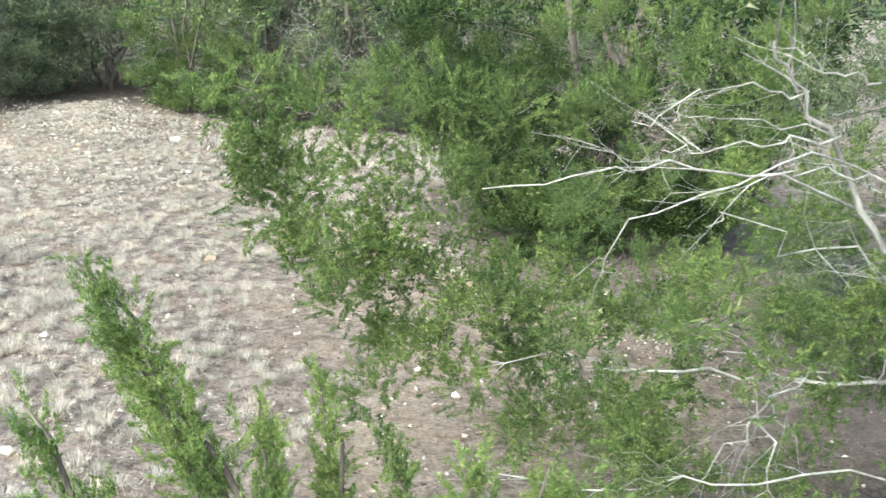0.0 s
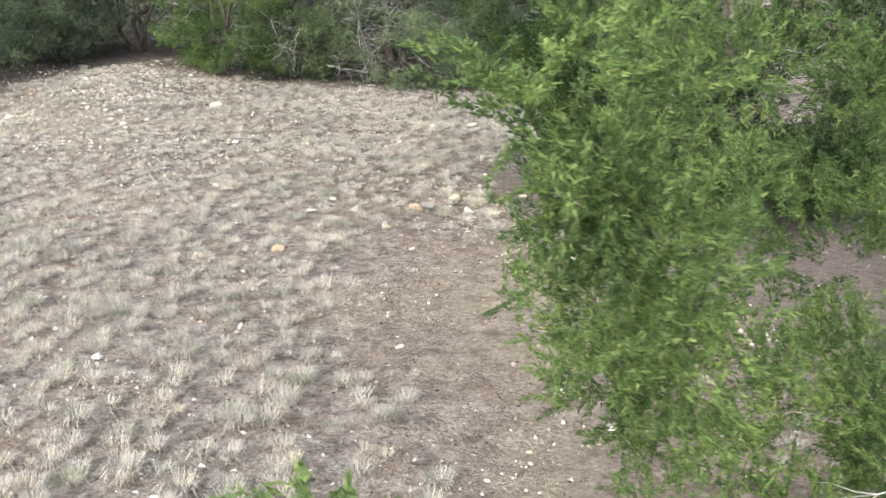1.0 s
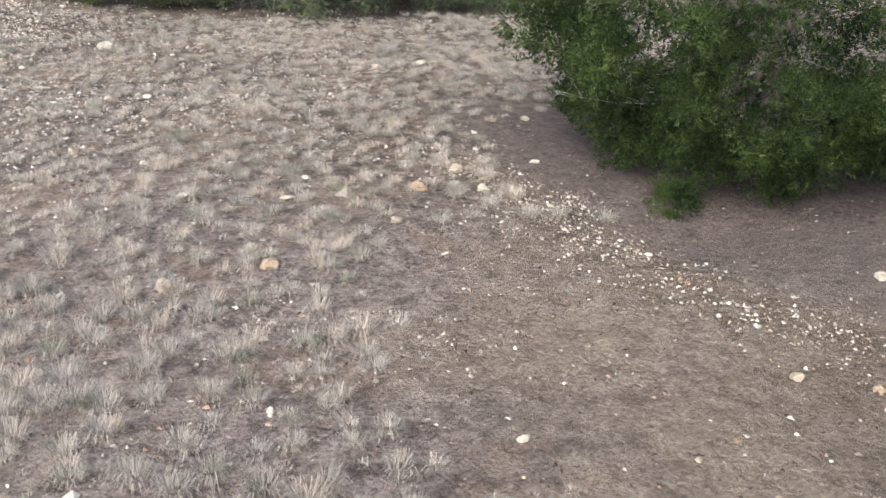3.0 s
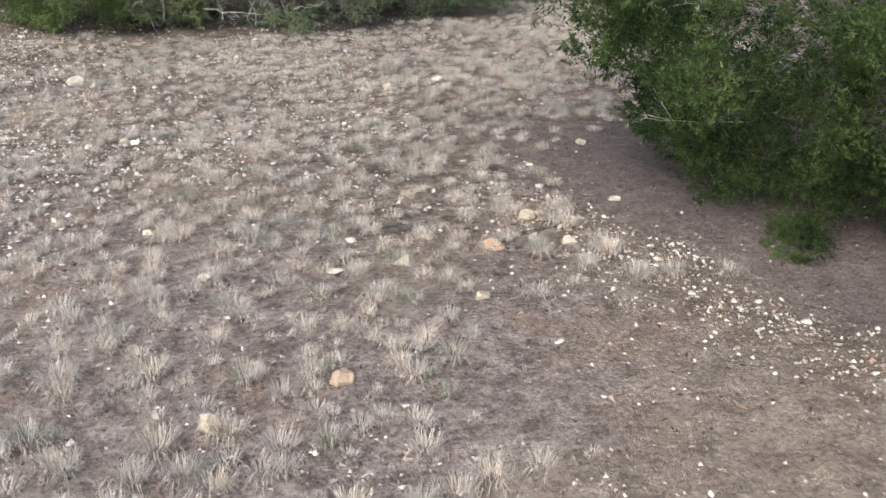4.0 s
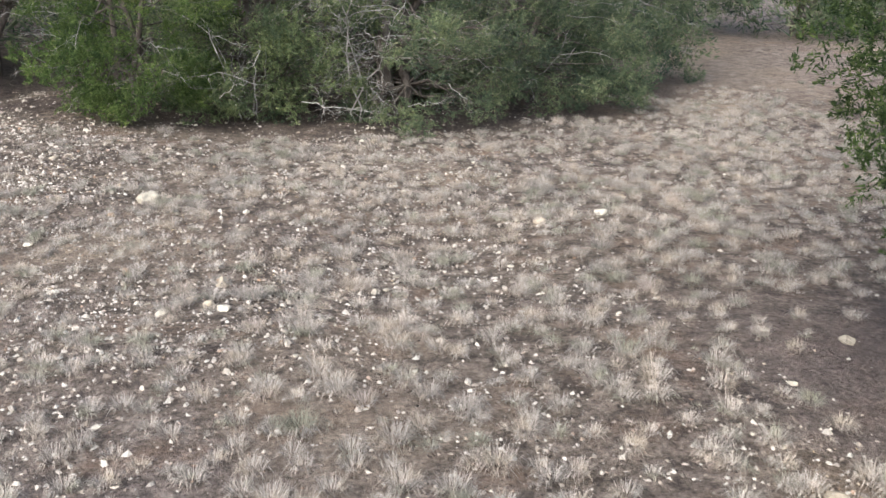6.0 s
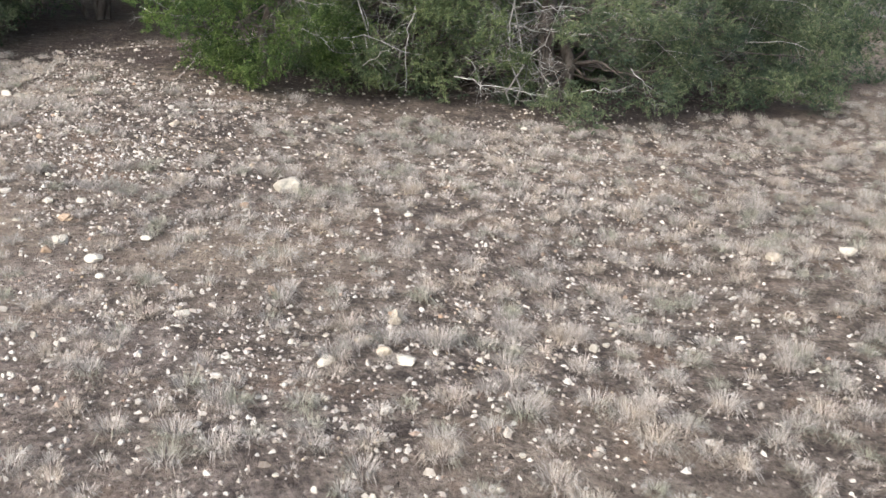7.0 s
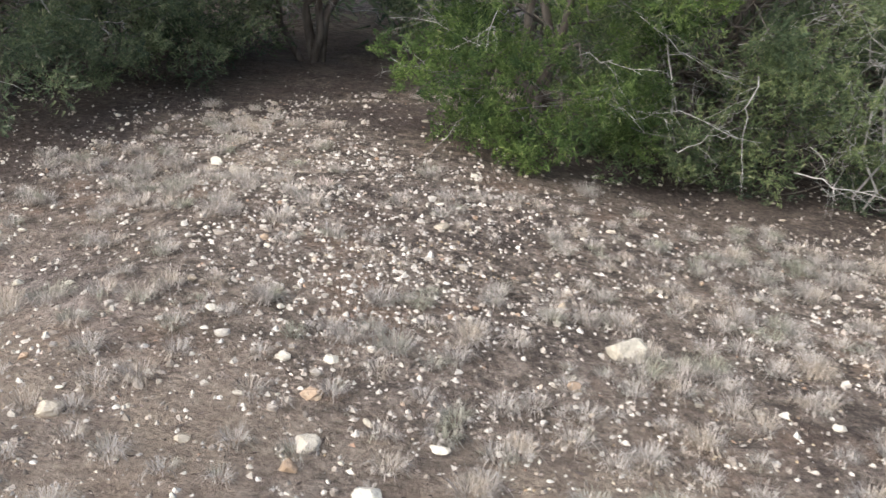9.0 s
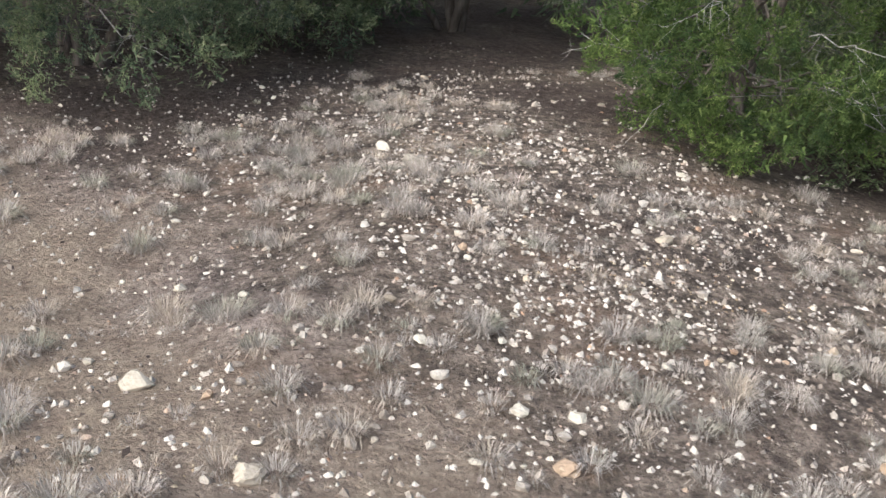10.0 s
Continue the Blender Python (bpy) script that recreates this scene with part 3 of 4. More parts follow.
def bare_limb(points, radius, seed, twigs, material=BLEACHED, label="long bleached bare limb", tree=edge_tree):
    """A long bare limb of a tree, through world points."""
    g = np.random.default_rng(seed)
    p = np.array(points) - np.array(tree.location)
    s = np.linspace(0, len(p) - 1, 4 * len(p) - 3)
    line = np.stack([np.interp(s, np.arange(len(p)), p[:, i]) for i in range(3)], 1)
    line[1:-1] += g.normal(0, 0.013, (len(line) - 2, 3))
    radius *= 0.42
    bits = [tube(line, np.linspace(radius, radius * 0.35, len(line)), 7)]
    for _ in range(twigs):
        k = int(g.integers(1, len(line) - 1))
        bits += dead_branch(line[k], (line[-1] - line[0]) / np.linalg.norm(line[-1] - line[0]) + g.normal(0, 0.5, 3), g.uniform(0.15, 0.35), radius * 0.4, g, 1)
    mesh_part("dead_limb", bits, material, tree, label, True)


bare_limb([(1.5, 2.95, 1.45), (0.85, 2.5, 1.7), (0.54, 2.34, 1.74), (0.39, 2.37, 1.72), (0.1, 2.4, 1.66)], 0.010, 1, 5)
bare_limb([(1.4, 2.9, 1.6), (0.9, 2.4, 1.78), (0.47, 2.15, 1.66), (0.3, 2.18, 1.5)], 0.008, 2, 4)
bare_limb([(1.7, 3.1, 0.95), (1.29, 2.82, 1.04), (0.91, 2.86, 1.02), (0.61, 2.84, 1.03), (0.36, 2.78, 1.12)], 0.018, 3, 8)
bare_limb([(1.2, 2.85, 1.05), (0.94, 2.74, 1.01), (0.98, 2.62, 0.77), (1.0, 2.58, 0.6)], 0.009, 4, 10)
bare_limb([(1.0, 2.76, 1.0), (0.9, 2.7, 0.9), (0.79, 2.68, 0.76)], 0.008, 5, 8)
bare_limb([(1.6, 2.9, 0.7), (0.9, 2.54, 0.84), (0.48, 2.56, 0.78), (0.1, 2.6, 0.8)], 0.010, 6, 8)
bare_limb([(1.21, 2.63, 1.48), (1.08, 2.68, 1.73), (0.96, 2.69, 1.9), (0.86, 2.68, 2.03)], 0.026, 7, 4, GREY_WOOD, "weathered grey bare limb")
bare_limb([(1.05, 2.64, 1.79), (0.86, 2.55, 1.78), (0.65, 2.51, 1.75), (0.55, 2.48, 1.76)], 0.008, 8, 4)
bare_limb([(0.97, 2.69, 1.9), (0.79, 2.59, 1.91), (0.63, 2.53, 1.88), (0.46, 2.46, 1.83)], 0.007, 9, 4)
bare_limb([(1.15, 2.67, 1.93), (1.03, 2.61, 1.96), (0.92, 2.55, 2.0), (0.79, 2.49, 2.02)], 0.008, 10, 3)
bare_limb([(1.04, 2.68, 1.79), (0.75, 2.59, 1.83), (0.58, 2.54, 1.85)], 0.006, 11, 3)
bare_limb([(1.14, 2.53, 1.69), (0.94, 2.46, 1.73), (0.74, 2.37, 1.7), (0.62, 2.28, 1.61)], 0.007, 12, 4)


def sapling():
    """Several leaders from one foot, each thickly set with sprays."""
    g = np.random.default_rng(12)
    root = tagged(new("juniper_sapling"), "young fresh green juniper with leaning leaders", "tree", "junipers round the clearing")
    root.location = (-0.2, 1.95, float(surface(-0.2, 1.95)) - 0.02)
    base = np.array(root.location)
    leaves = []
    for low_p, tip, girth in (((-0.36, 1.9, 1.0), (-0.72, 1.91, 1.58), 0.054), ((-0.52, 1.92, 1.18), (-0.66, 1.95, 1.43), 0.034), ((-0.40, 1.95, 1.0), (-0.57, 1.98, 1.24), 0.034),
                              ((-0.64, 1.77, 0.95), (-0.77, 1.75, 1.34), 0.038), ((-0.55, 1.75, 0.9), (-0.64, 1.75, 1.16), 0.04), ((-0.33, 1.98, 0.92), (-0.37, 2.0, 1.27), 0.026),
                              ((-0.22, 2.19, 0.85), (-0.27, 2.18, 1.26), 0.028), ((-0.05, 2.2, 0.82), (-0.1, 2.2, 1.08), 0.036), ((0.1, 1.95, 0.85), (0.08, 1.9, 1.2), 0.052),
                              ((0.25, 1.95, 0.85), (0.24, 1.89, 1.18), 0.05), ((0.3, 1.9, 0.8), (0.34, 1.87, 1.12), 0.05)):
        low_p, tip = np.array(low_p) - base, np.array(tip) - base
        p = np.vstack([bent((0, 0, -0.05), low_p, 0.05, 0.02, 5, g), bent(low_p, tip, 0.02, 0.012, 5, g)[1:]])
        mesh_part("stem", [tube(p, np.linspace(0.013, 0.003, 9), 6)], BARK, root, "", True)
        ln = np.linalg.norm(tip - low_p)
        n = int(125 * ln / 0.5 * max(1.0, girth / 0.042)) + 20
        t = np.round(g.uniform(-0.3, 0.94, (n, 1)) * ln / 0.085) * 0.085 / ln + g.normal(0, 0.022 / ln, (n, 1))
        sway = np.stack([np.sin(t[:, 0] * 23 + girth * 900), np.cos(t[:, 0] * 29 + girth * 700), np.zeros(n)], 1) * girth * 0.55
        fat = girth * (1.05 - 0.6 * np.clip(t, 0, 1))
        c = low_p + (tip - low_p) * t + g.normal(0, 1, (n, 3)) * fat * 0.85 + sway * (1.1 - np.clip(t, 0, 1))
        way = (tip - low_p) / ln + (c - low_p - (tip - low_p) * t) * 12
        leaves.append(sprays(c, way, 42, 0.0106, g, 0.58, 4.4))
    mesh_part("crown", leaves, YOUNG, root)


sapling()

# the full dark tree
juniper(3.5, 6.4, 4.4, 1.45, 17, 150, 13, 13, 0.047, OLIVE, "olive green juniper beside the edge tree", skirt=0.85, dead=14, low=0.03, clump=0.15, top=2.1, fineness=1.4)
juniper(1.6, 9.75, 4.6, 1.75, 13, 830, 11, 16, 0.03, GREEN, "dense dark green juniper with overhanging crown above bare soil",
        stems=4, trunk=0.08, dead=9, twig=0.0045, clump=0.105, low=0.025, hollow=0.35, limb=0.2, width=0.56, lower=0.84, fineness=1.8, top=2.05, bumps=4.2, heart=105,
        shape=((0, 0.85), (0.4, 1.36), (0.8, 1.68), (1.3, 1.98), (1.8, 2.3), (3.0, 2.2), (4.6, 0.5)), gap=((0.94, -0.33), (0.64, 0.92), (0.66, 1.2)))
# its low seedling
juniper(0.76, 8.91, 0.2, 0.18, 14, 26, 12, 20, 0.02, GREEN, "low juniper seedling on bare soil", skirt=0.9, stems=1, limb=0, fineness=1.6, trunk=0.012,
        dead=0, heart=0, name="juniper_seedling", clump=0.045)

# thicket across the far side
juniper(-4.1, 16.56, 4.4, 1.2, 21, 215, 14, 13, 0.035, LIVELY, "bright green juniper at the thicket's end", skirt=0.6, trunk=0.05, limb=0.3, dead=22, twig=0.004, bare=0.3, low=0.03, clump=0.125, width=0.6, bumps=4.0, haze=90)
juniper(-2.99, 17.4, 4.2, 1.35, 22, 250, 14, 14, 0.034, MISTY, "half-bare green juniper with dark trunks and grey twigs", skirt=0.9, dead=44, haze=80, bumps=3.5, twig=0.0042, trunk=0.085, bare=0.32, low=0.015, limb=0.9, clump=0.15, width=0.6)
tangled_tree = juniper(-1.55, 17.46, 4.0, 1.45, 23, 230, 14, 14, 0.034, OLIVE, "green juniper with a tangle of bleached dead branches", skirt=0.95, dead=28, haze=60, bumps=3.5, twig=0.0042, bare=0.25, low=0.015, limb=0.7, clump=0.15, width=0.6, gap=((1.0, 0.0), (-0.85, -0.2), (0.25, 1.0)))
juniper(0.05, 18.86, 4.3, 1.6, 24, 220, 13, 13, 0.038, OLIVE, "dull green juniper with drooping skirt", skirt=0.95, dead=18, haze=90, bumps=3.5, low=0.015, clump=0.15, width=0.6, fineness=1.9)
juniper(1.59, 20.75, 4.5, 1.6, 25, 150, 12, 10, 0.055, OLIVE, "green juniper where the thicket turns away", skirt=0.9, dead=12, low=0.015, clump=0.16, width=0.6, fineness=1.9)
# bare bleached bush in front of the thicket
def dead_bush(x, y, seed, count, tall):
    g = np.random.default_rng(seed)
    root = tagged(new("dead_bush"), "bleached dead bush of forking bare branches", "bush", "dead bushes")
    root.location = (x, y, float(surface(x, y)))
    stems = []
    for _ in range(3):
        a = g.uniform(0, 2 * np.pi)
        stems.append(bent((0, 0, -0.05), (np.cos(a) * 0.35 * tall, np.sin(a) * 0.25 * tall, tall * g.uniform(0.75, 1.0)), 0.0, 0.05, 8, g))
        mesh_part("stem", [tube(stems[-1], np.linspace(0.010, 0.004, 8), 6)], BLEACHED, root, "", True)
    for k in range(count):
        a = g.uniform(0, 2 * np.pi)
        start = stems[k % 3][int(g.integers(1, 8))]
        way = (np.cos(a), np.sin(a) - 0.3, g.normal(0.05, 0.45))
        mesh_part("branch", dead_branch(start, way, tall * g.uniform(0.18, 0.45), 0.0042 * g.uniform(0.7, 1.3), g), BLEACHED, root, "", True)


# bleached limbs hanging out of the tangled tree
bare_limb([(-2.14, 17.0, 0.81), (-2.05, 16.91, 0.63), (-2.01, 16.82, 0.52), (-1.87, 16.74, 0.43), (-1.59, 16.65, 0.29)], 0.017, 31, 6, tree=tangled_tree)
bare_limb([(-2.0, 16.8, 0.69), (-1.81, 16.53, 0.71), (-1.6, 16.27, 0.7), (-1.42, 16.0, 0.77)], 0.012, 32, 6, tree=tangled_tree)
bare_limb([(-2.54, 16.3, 0.32), (-2.34, 16.17, 0.29), (-1.99, 16.03, 0.28), (-1.81, 15.9, 0.27)], 0.011, 33, 6, tree=tangled_tree)
bare_limb([(-2.16, 16.85, 0.82), (-2.26, 16.73, 0.77), (-2.37, 16.6, 0.71)], 0.012, 34, 3, tree=tangled_tree)
bare_limb([(-2.03, 16.9, 0.48), (-2.11, 16.75, 0.4), (-2.21, 16.6, 0.29)], 0.012, 35, 3, tree=tangled_tree)
bare_limb([(-1.89, 16.6, 0.95), (-1.81, 16.5, 0.89), (-1.59, 16.4, 0.89)], 0.015, 36, 2, tree=tangled_tree)
bare_limb([(-1.73, 16.5, 0.99), (-1.68, 16.45, 1.04), (-1.56, 16.4, 0.95)], 0.010, 37, 3, tree=tangled_tree)
bare_limb([(-2.89, 16.1, 0.91), (-2.95, 15.95, 0.67), (-2.94, 15.8, 0.33)], 0.011, 38, 3, tree=tangled_tree)
bare_limb([(-3.29, 16.0, 0.43), (-3.17, 15.95, 0.52), (-3.01, 15.9, 0.59)], 0.009, 39, 3, tree=tangled_tree)
bare_limb([(-1.14, 16.0, 0.5), (-0.98, 15.9, 0.36)], 0.011, 40, 3, tree=tangled_tree)
bare_limb([(-1.53, 16.0, 0.29), (-1.34, 15.95, 0.33), (-1.21, 15.9, 0.33)], 0.009, 41, 3, tree=tangled_tree)
bare_limb([(-1.41, 16.2, 0.9), (-1.23, 16.1, 0.91), (-1.03, 16.0, 0.89)], 0.010, 42, 3, tree=tangled_tree)
bare_limb([(-2.12, 16.9, 0.89), (-1.99, 16.75, 1.02), (-1.84, 16.6, 1.12)], 0.011, 43, 6, tree=tangled_tree)
bare_limb([(-2.45, 16.4, 0.47), (-2.33, 16.25, 0.33), (-2.33, 16.1, 0.22)], 0.010, 44, 3, tree=tangled_tree)
dead_bush(-1.98, 16.75, 51, 36, 1.7)
dead_bush(-3.14, 16.7, 53, 8, 1.2)
# left group
juniper(-8.35, 16.8, 4.3, 1.55, 26, 300, 12, 11, 0.038, OLIVE, "green juniper with grey twigs over bare soil", trunk=0.05, lower=0.74, skirt=1.0, dead=20, haze=120, bumps=4.0, bare=0.15, low=0.06, clump=0.135, width=0.6)
juniper(-8.02, 18.89, 4.2, 1.35, 27, 190, 12, 11, 0.05, OLIVE, "thin olive juniper behind the stony hump", trunk=0.05, lower=0.74, skirt=1.0, dead=16, haze=90, bumps=4.0, bare=0.2, low=0.06, width=0.6, fineness=1.9)
juniper(-6.51, 20.04, 5.0, 2.2, 28, 210, 12, 10, 0.06, OLIVE, "old juniper with several dark bare trunks", skirt=0.35, stems=4, trunk=0.055, dead=18, low=0.25)

# woods behind
far_a = juniper(-4.63, 21.05, 4.8, 1.9, 31, 100, 6, 6, 0.16, OLIVE, "juniper standing in the woods behind", dead=2, clump=0.22, heart=12, fineness=1.0, top=2.2)
far_b = juniper(-2.2, 21.41, 4.4, 1.8, 32, 100, 6, 6, 0.16, OLIVE, "juniper standing in the woods behind", dead=2, clump=0.22, heart=12, fineness=1.0, top=2.2)
g = np.random.default_rng(5)
spots = [(-9.8, 21.0), (-11.5, 18.5), (-10.6, 15.4), (-8.2, 23.5), (-6.2, 24.5), (-3.2, 24), (-0.4, 21.4), (-0.8, 24.6), (1.2, 23.4), (3.2, 25.8), (5.2, 27.2),
         (7.2, 26.2), (9.0, 25.2), (5.0, 31), (1.5, 28), (-9, 27)]
for k, (x, y) in enumerate(spots):
    x, y = x + g.uniform(-0.3, 0.3), y + g.uniform(-0.3, 0.3)
    copy_thing((far_a, far_b)[k % 2], pose(x, y, float(surface(x, y)) - 0.03, 0, 0, g.uniform(0, 360)) @ Matrix.Scale(g.uniform(0.85, 1.15), 4))


# ---------- ground cover ----------
def in_clearing(x, y):
    """1 within the walked clearing, less outside it."""
    inside = (x > np.minimum(-0.47 * y - 0.4, -0.62 * y + 0.6)) & (x < np.minimum(0.5 * y + 0.2, 3.6)) & (y < 19.5)
    return np.where(inside, 1.0, 0.09)


def bare_amount(x, y):
    """1 on the worn bare soil, 0 in the grass."""
    bend = 0.8 * (lattice(0.8 * x + 0.6 * y, 0.8 * y - 0.6 * x, 0.9, 61) - 0.5) + 0.4 * (lattice(x, y, 3.1, 63) - 0.5)
    strip = np.clip((x + 1.3 + bend) / 0.8, 0, 0.93) * np.clip((9.3 - y + bend) / 0.7, 0, 1)
    under = np.zeros_like(x)
    for cx, cy, r in ((1.6, 10.0, 2.2), (1.5, 3.0, 2.0), (-6.5, 20.6, 2.6), (-8.3, 17.3, 2.3), (-7.2, 18.4, 1.7), (-5.8, 20.3, 2.0), (-4.3, 17.0, 1.5), (-3.7, 17.2, 1.8), (-2.6, 17.3, 1.65), (-1.2, 17.6, 1.5), (-4.9, 17.4, 1.2), (0.3, 18.6, 1.4), (1.6, 20.4, 1.4)):
        under = np.maximum(under, np.clip(1.6 * (1 - np.hypot(x - cx, y - cy) / r) + 0.3, 0, 1))
    left = 0.7 * np.exp(-(((x + 6.9) / 1.15) ** 2 + ((y - 13.8) / 2.1) ** 2))
    dust = np.clip((x - (-0.3 + 0.47 * (9.3 - y)) + 0.9 * (lattice(x, y, 2.1, 64) - 0.5)) / 0.7, 0, 1.0) * np.clip((11.4 - y) / 0.8, 0, 1) * (x < 5)
    left = np.maximum(left, 0.6 * np.exp(-(((x + 5.1) / 0.55) ** 2 + ((y - 12.7) / 0.45) ** 2)) + 0.45 * np.exp(-(((x + 3.6) / 0.7) ** 2 + ((y - 12.7) / 0.35) ** 2)))
    weedy = 0.75 * np.exp(-(((x - 1.1) / 0.5) ** 2 + ((y - 5.3) / 0.7) ** 2))
    return np.clip(np.maximum(np.maximum(np.maximum(strip, under), left), dust) - weedy, 0, 1)


def grass():
    """Low rounded tufts of fine dry blades, close in places and parted by bare soil in others."""
    g = np.random.default_rng(41)
    step = 0.185
    gx, gy = np.meshgrid(np.arange(-10.5, 4.5, step), np.arange(2.0, 20.5, step))
    gx = gx + (np.arange(gx.shape[0]) % 2)[:, None] * step * 0.5
    n = gx.size
    loose = 6000
    x = np.concatenate([gx.ravel() + g.uniform(-0.085, 0.085, n), g.uniform(-10.5, 4.5, loose)])
    y = np.concatenate([gy.ravel() + g.uniform(-0.085, 0.085, n), g.uniform(2.0, 20.5, loose)])
    small = np.arange(n + loose) >= n
    d = lattice(x, y, 1.1, 8) * 0.4 + lattice(x, y, 2.6, 9) * 0.6
    stony = np.exp(-(((x + 5.0) / 1.35) ** 2 + ((y - 15.8) / 2.3) ** 2)) * 0.78
    keep = (g.uniform(0.17, 0.75, n + loose) < (d + np.where(y < 10.5, 0.17 + 0.27 * np.clip((-1.1 - x) / 0.8, 0, 1), 0.28)) * (1 - 0.97 * np.maximum(bare_amount(x, y), stony))) & (g.uniform(0, 1, n + loose) < in_clearing(x, y))
    x, y, small = x[keep], y[keep], small[keep]
    size = np.where(small, g.uniform(0.3, 0.6, len(x)), (0.75 + 0.85 * g.beta(1.5, 2.2, len(x))) * (0.85 + 0.35 * lattice(x, y, 0.8, 10)))
    size = size * np.where(y < 9.5, 0.96, np.where(y < 12, 0.86, 0.95))
    count = np.clip(180 * size ** 1.5, 20, 420).astype(int)
    s, px, py = np.repeat(size, count), np.repeat(x, count), np.repeat(y, count)
    m = len(s)
    a, r = g.uniform(0, 2 * np.pi, m), np.sqrt(g.uniform(0, 1, m))
    bx, by = px + np.cos(a) * 0.036 * r * s, py + np.sin(a) * 0.036 * r * s
    base = np.stack([bx, by, surface(bx, by) - 0.006], 1)
    a2 = a + g.normal(0, 0.7, m)
    flat = np.stack([np.cos(a2), np.sin(a2), np.zeros(m)], 1)
    ln = (0.1 * s * g.uniform(0.6, 1.1, m))[:, None]
    lean = np.sqrt(1 - g.uniform(0.06, 0.88, m) ** 2)[:, None]
    up = np.array([[0, 0, 1.0]])
    mid = base + ln * 0.55 * (flat * lean * 0.8 + up * np.sqrt(1 - (lean * 0.8) ** 2))
    tip = mid + ln * 0.45 * (flat * (0.3 + 0.6 * lean) + up * (0.6 - 1.35 * lean))
    side = np.stack([-np.sin(a2), np.cos(a2), np.zeros(m)], 1) * g.uniform(0.0009, 0.0017, (m, 1))
    bowed = g.uniform(0, 1, m) < 0.35
    va = np.stack([base, mid + side, tip, mid - side], 1)[bowed].reshape(-1, 3)
    k = np.arange(len(va) // 4)[:, None] * 4
    ta = np.concatenate([k + [[0, 1, 3]], k + [[1, 2, 3]]])
    vb = np.stack([base + side, base - side, base + (mid - base) * 1.5], 1)[~bowed].reshape(-1, 3)
    tb = np.arange(len(vb)).reshape(-1, 3) + len(va)
    return tagged(mesh_part("dry_grass", [(np.concatenate([va, vb]), np.concatenate([ta, tb]))], STRAW), "tufts of short dry grey-buff grass", "grass", kind="stuff")


grass()


def litter():
    g = np.random.default_rng(42)
    n = 85000
    x, y = g.uniform(-10, 6, n), g.uniform(1.5, 23, n)
    keep = (g.uniform(0, 1, n) < 0.3 + 0.5 * in_clearing(x, y)) & (g.uniform(0, 1, n) < 0.3 + 0.7 * bare_amount(x, y) * (np.hypot(x + 0.35, (y - 6) * 0.4) > 0.8))
    x, y = x[keep], y[keep]
    n = len(x)
    c = np.stack([x, y, surface(x, y) + 0.004], 1)
    a, ln = g.uniform(0, np.pi, n), 0.006 + 0.03 * g.beta(1.2, 4, n)
    d = np.stack([np.cos(a), np.sin(a), g.normal(0, 0.15, n)], 1) * ln[:, None]
    w = np.stack([-np.sin(a), np.cos(a), g.normal(0, 0.3, n)], 1) * (ln * g.uniform(0.12, 0.4, n))[:, None]
    v = np.stack([c - d, c + w, c + d, c - w], 1).reshape(-1, 3)
    k = np.arange(n)[:, None] * 4
    return tagged(mesh_part("needle_litter", [(v, np.concatenate([k + [[0, 1, 2]], k + [[0, 2, 3]]]))], LITTER), "dark brown needle litter and twigs", "litter", kind="stuff")


litter()

# ---------- stones ----------
def rock_mesh(name, seed, detail, flat=0.65):
    bm = bmesh.new()
    bmesh.ops.create_icosphere(bm, subdivisions=detail, radius=0.5)
    shift = Vector((seed * 3.7, seed * 1.9, seed * 5.3))
    cut = [Vector(np.random.default_rng(seed * 10 + i).normal(0, 1, 3)).normalized() for i in range(11)]
    for v in bm.verts:
        for i, c in enumerate(cut):
            over = v.co.dot(c) - 0.29 - 0.02 * (i % 5)
            if over > 0:
                v.co -= c * over
        v.co *= 1.15 + 0.2 * noise.noise(v.co * 2.3 + shift) + 0.12 * noise.noise(v.co * 6 + shift)
        v.co.z *= flat
    me = bpy.data.meshes.new(name)
    bm.to_mesh(me)
    bm.free()
    return me


BIG = [rock_mesh("rock", s, 3, 0.5 + 0.07 * (s % 4)) for s in range(1, 7)]


def rocks(rows, material, label, seed, tall=1.0):
    g = np.random.default_rng(seed)
    shapes = [m.copy() for m in BIG]
    for m in shapes:
        m.materials.append(material)
    for k, (x, y, size) in enumerate(rows):
        ob = new("rock", shapes[(k + seed) % len(shapes)])
        s = size * 0.64
        ob.matrix_world = pose(x, y, float(surface(x, y)) + s * 0.13, g.uniform(-12, 12), g.uniform(-12, 12), g.uniform(0, 360)) @ Matrix.Diagonal((s * g.uniform(0.95, 1.3), s, s * g.uniform(0.8, 1.05) * tall, 1))
        tagged(ob, label, "rock", "loose rocks of the clearing")


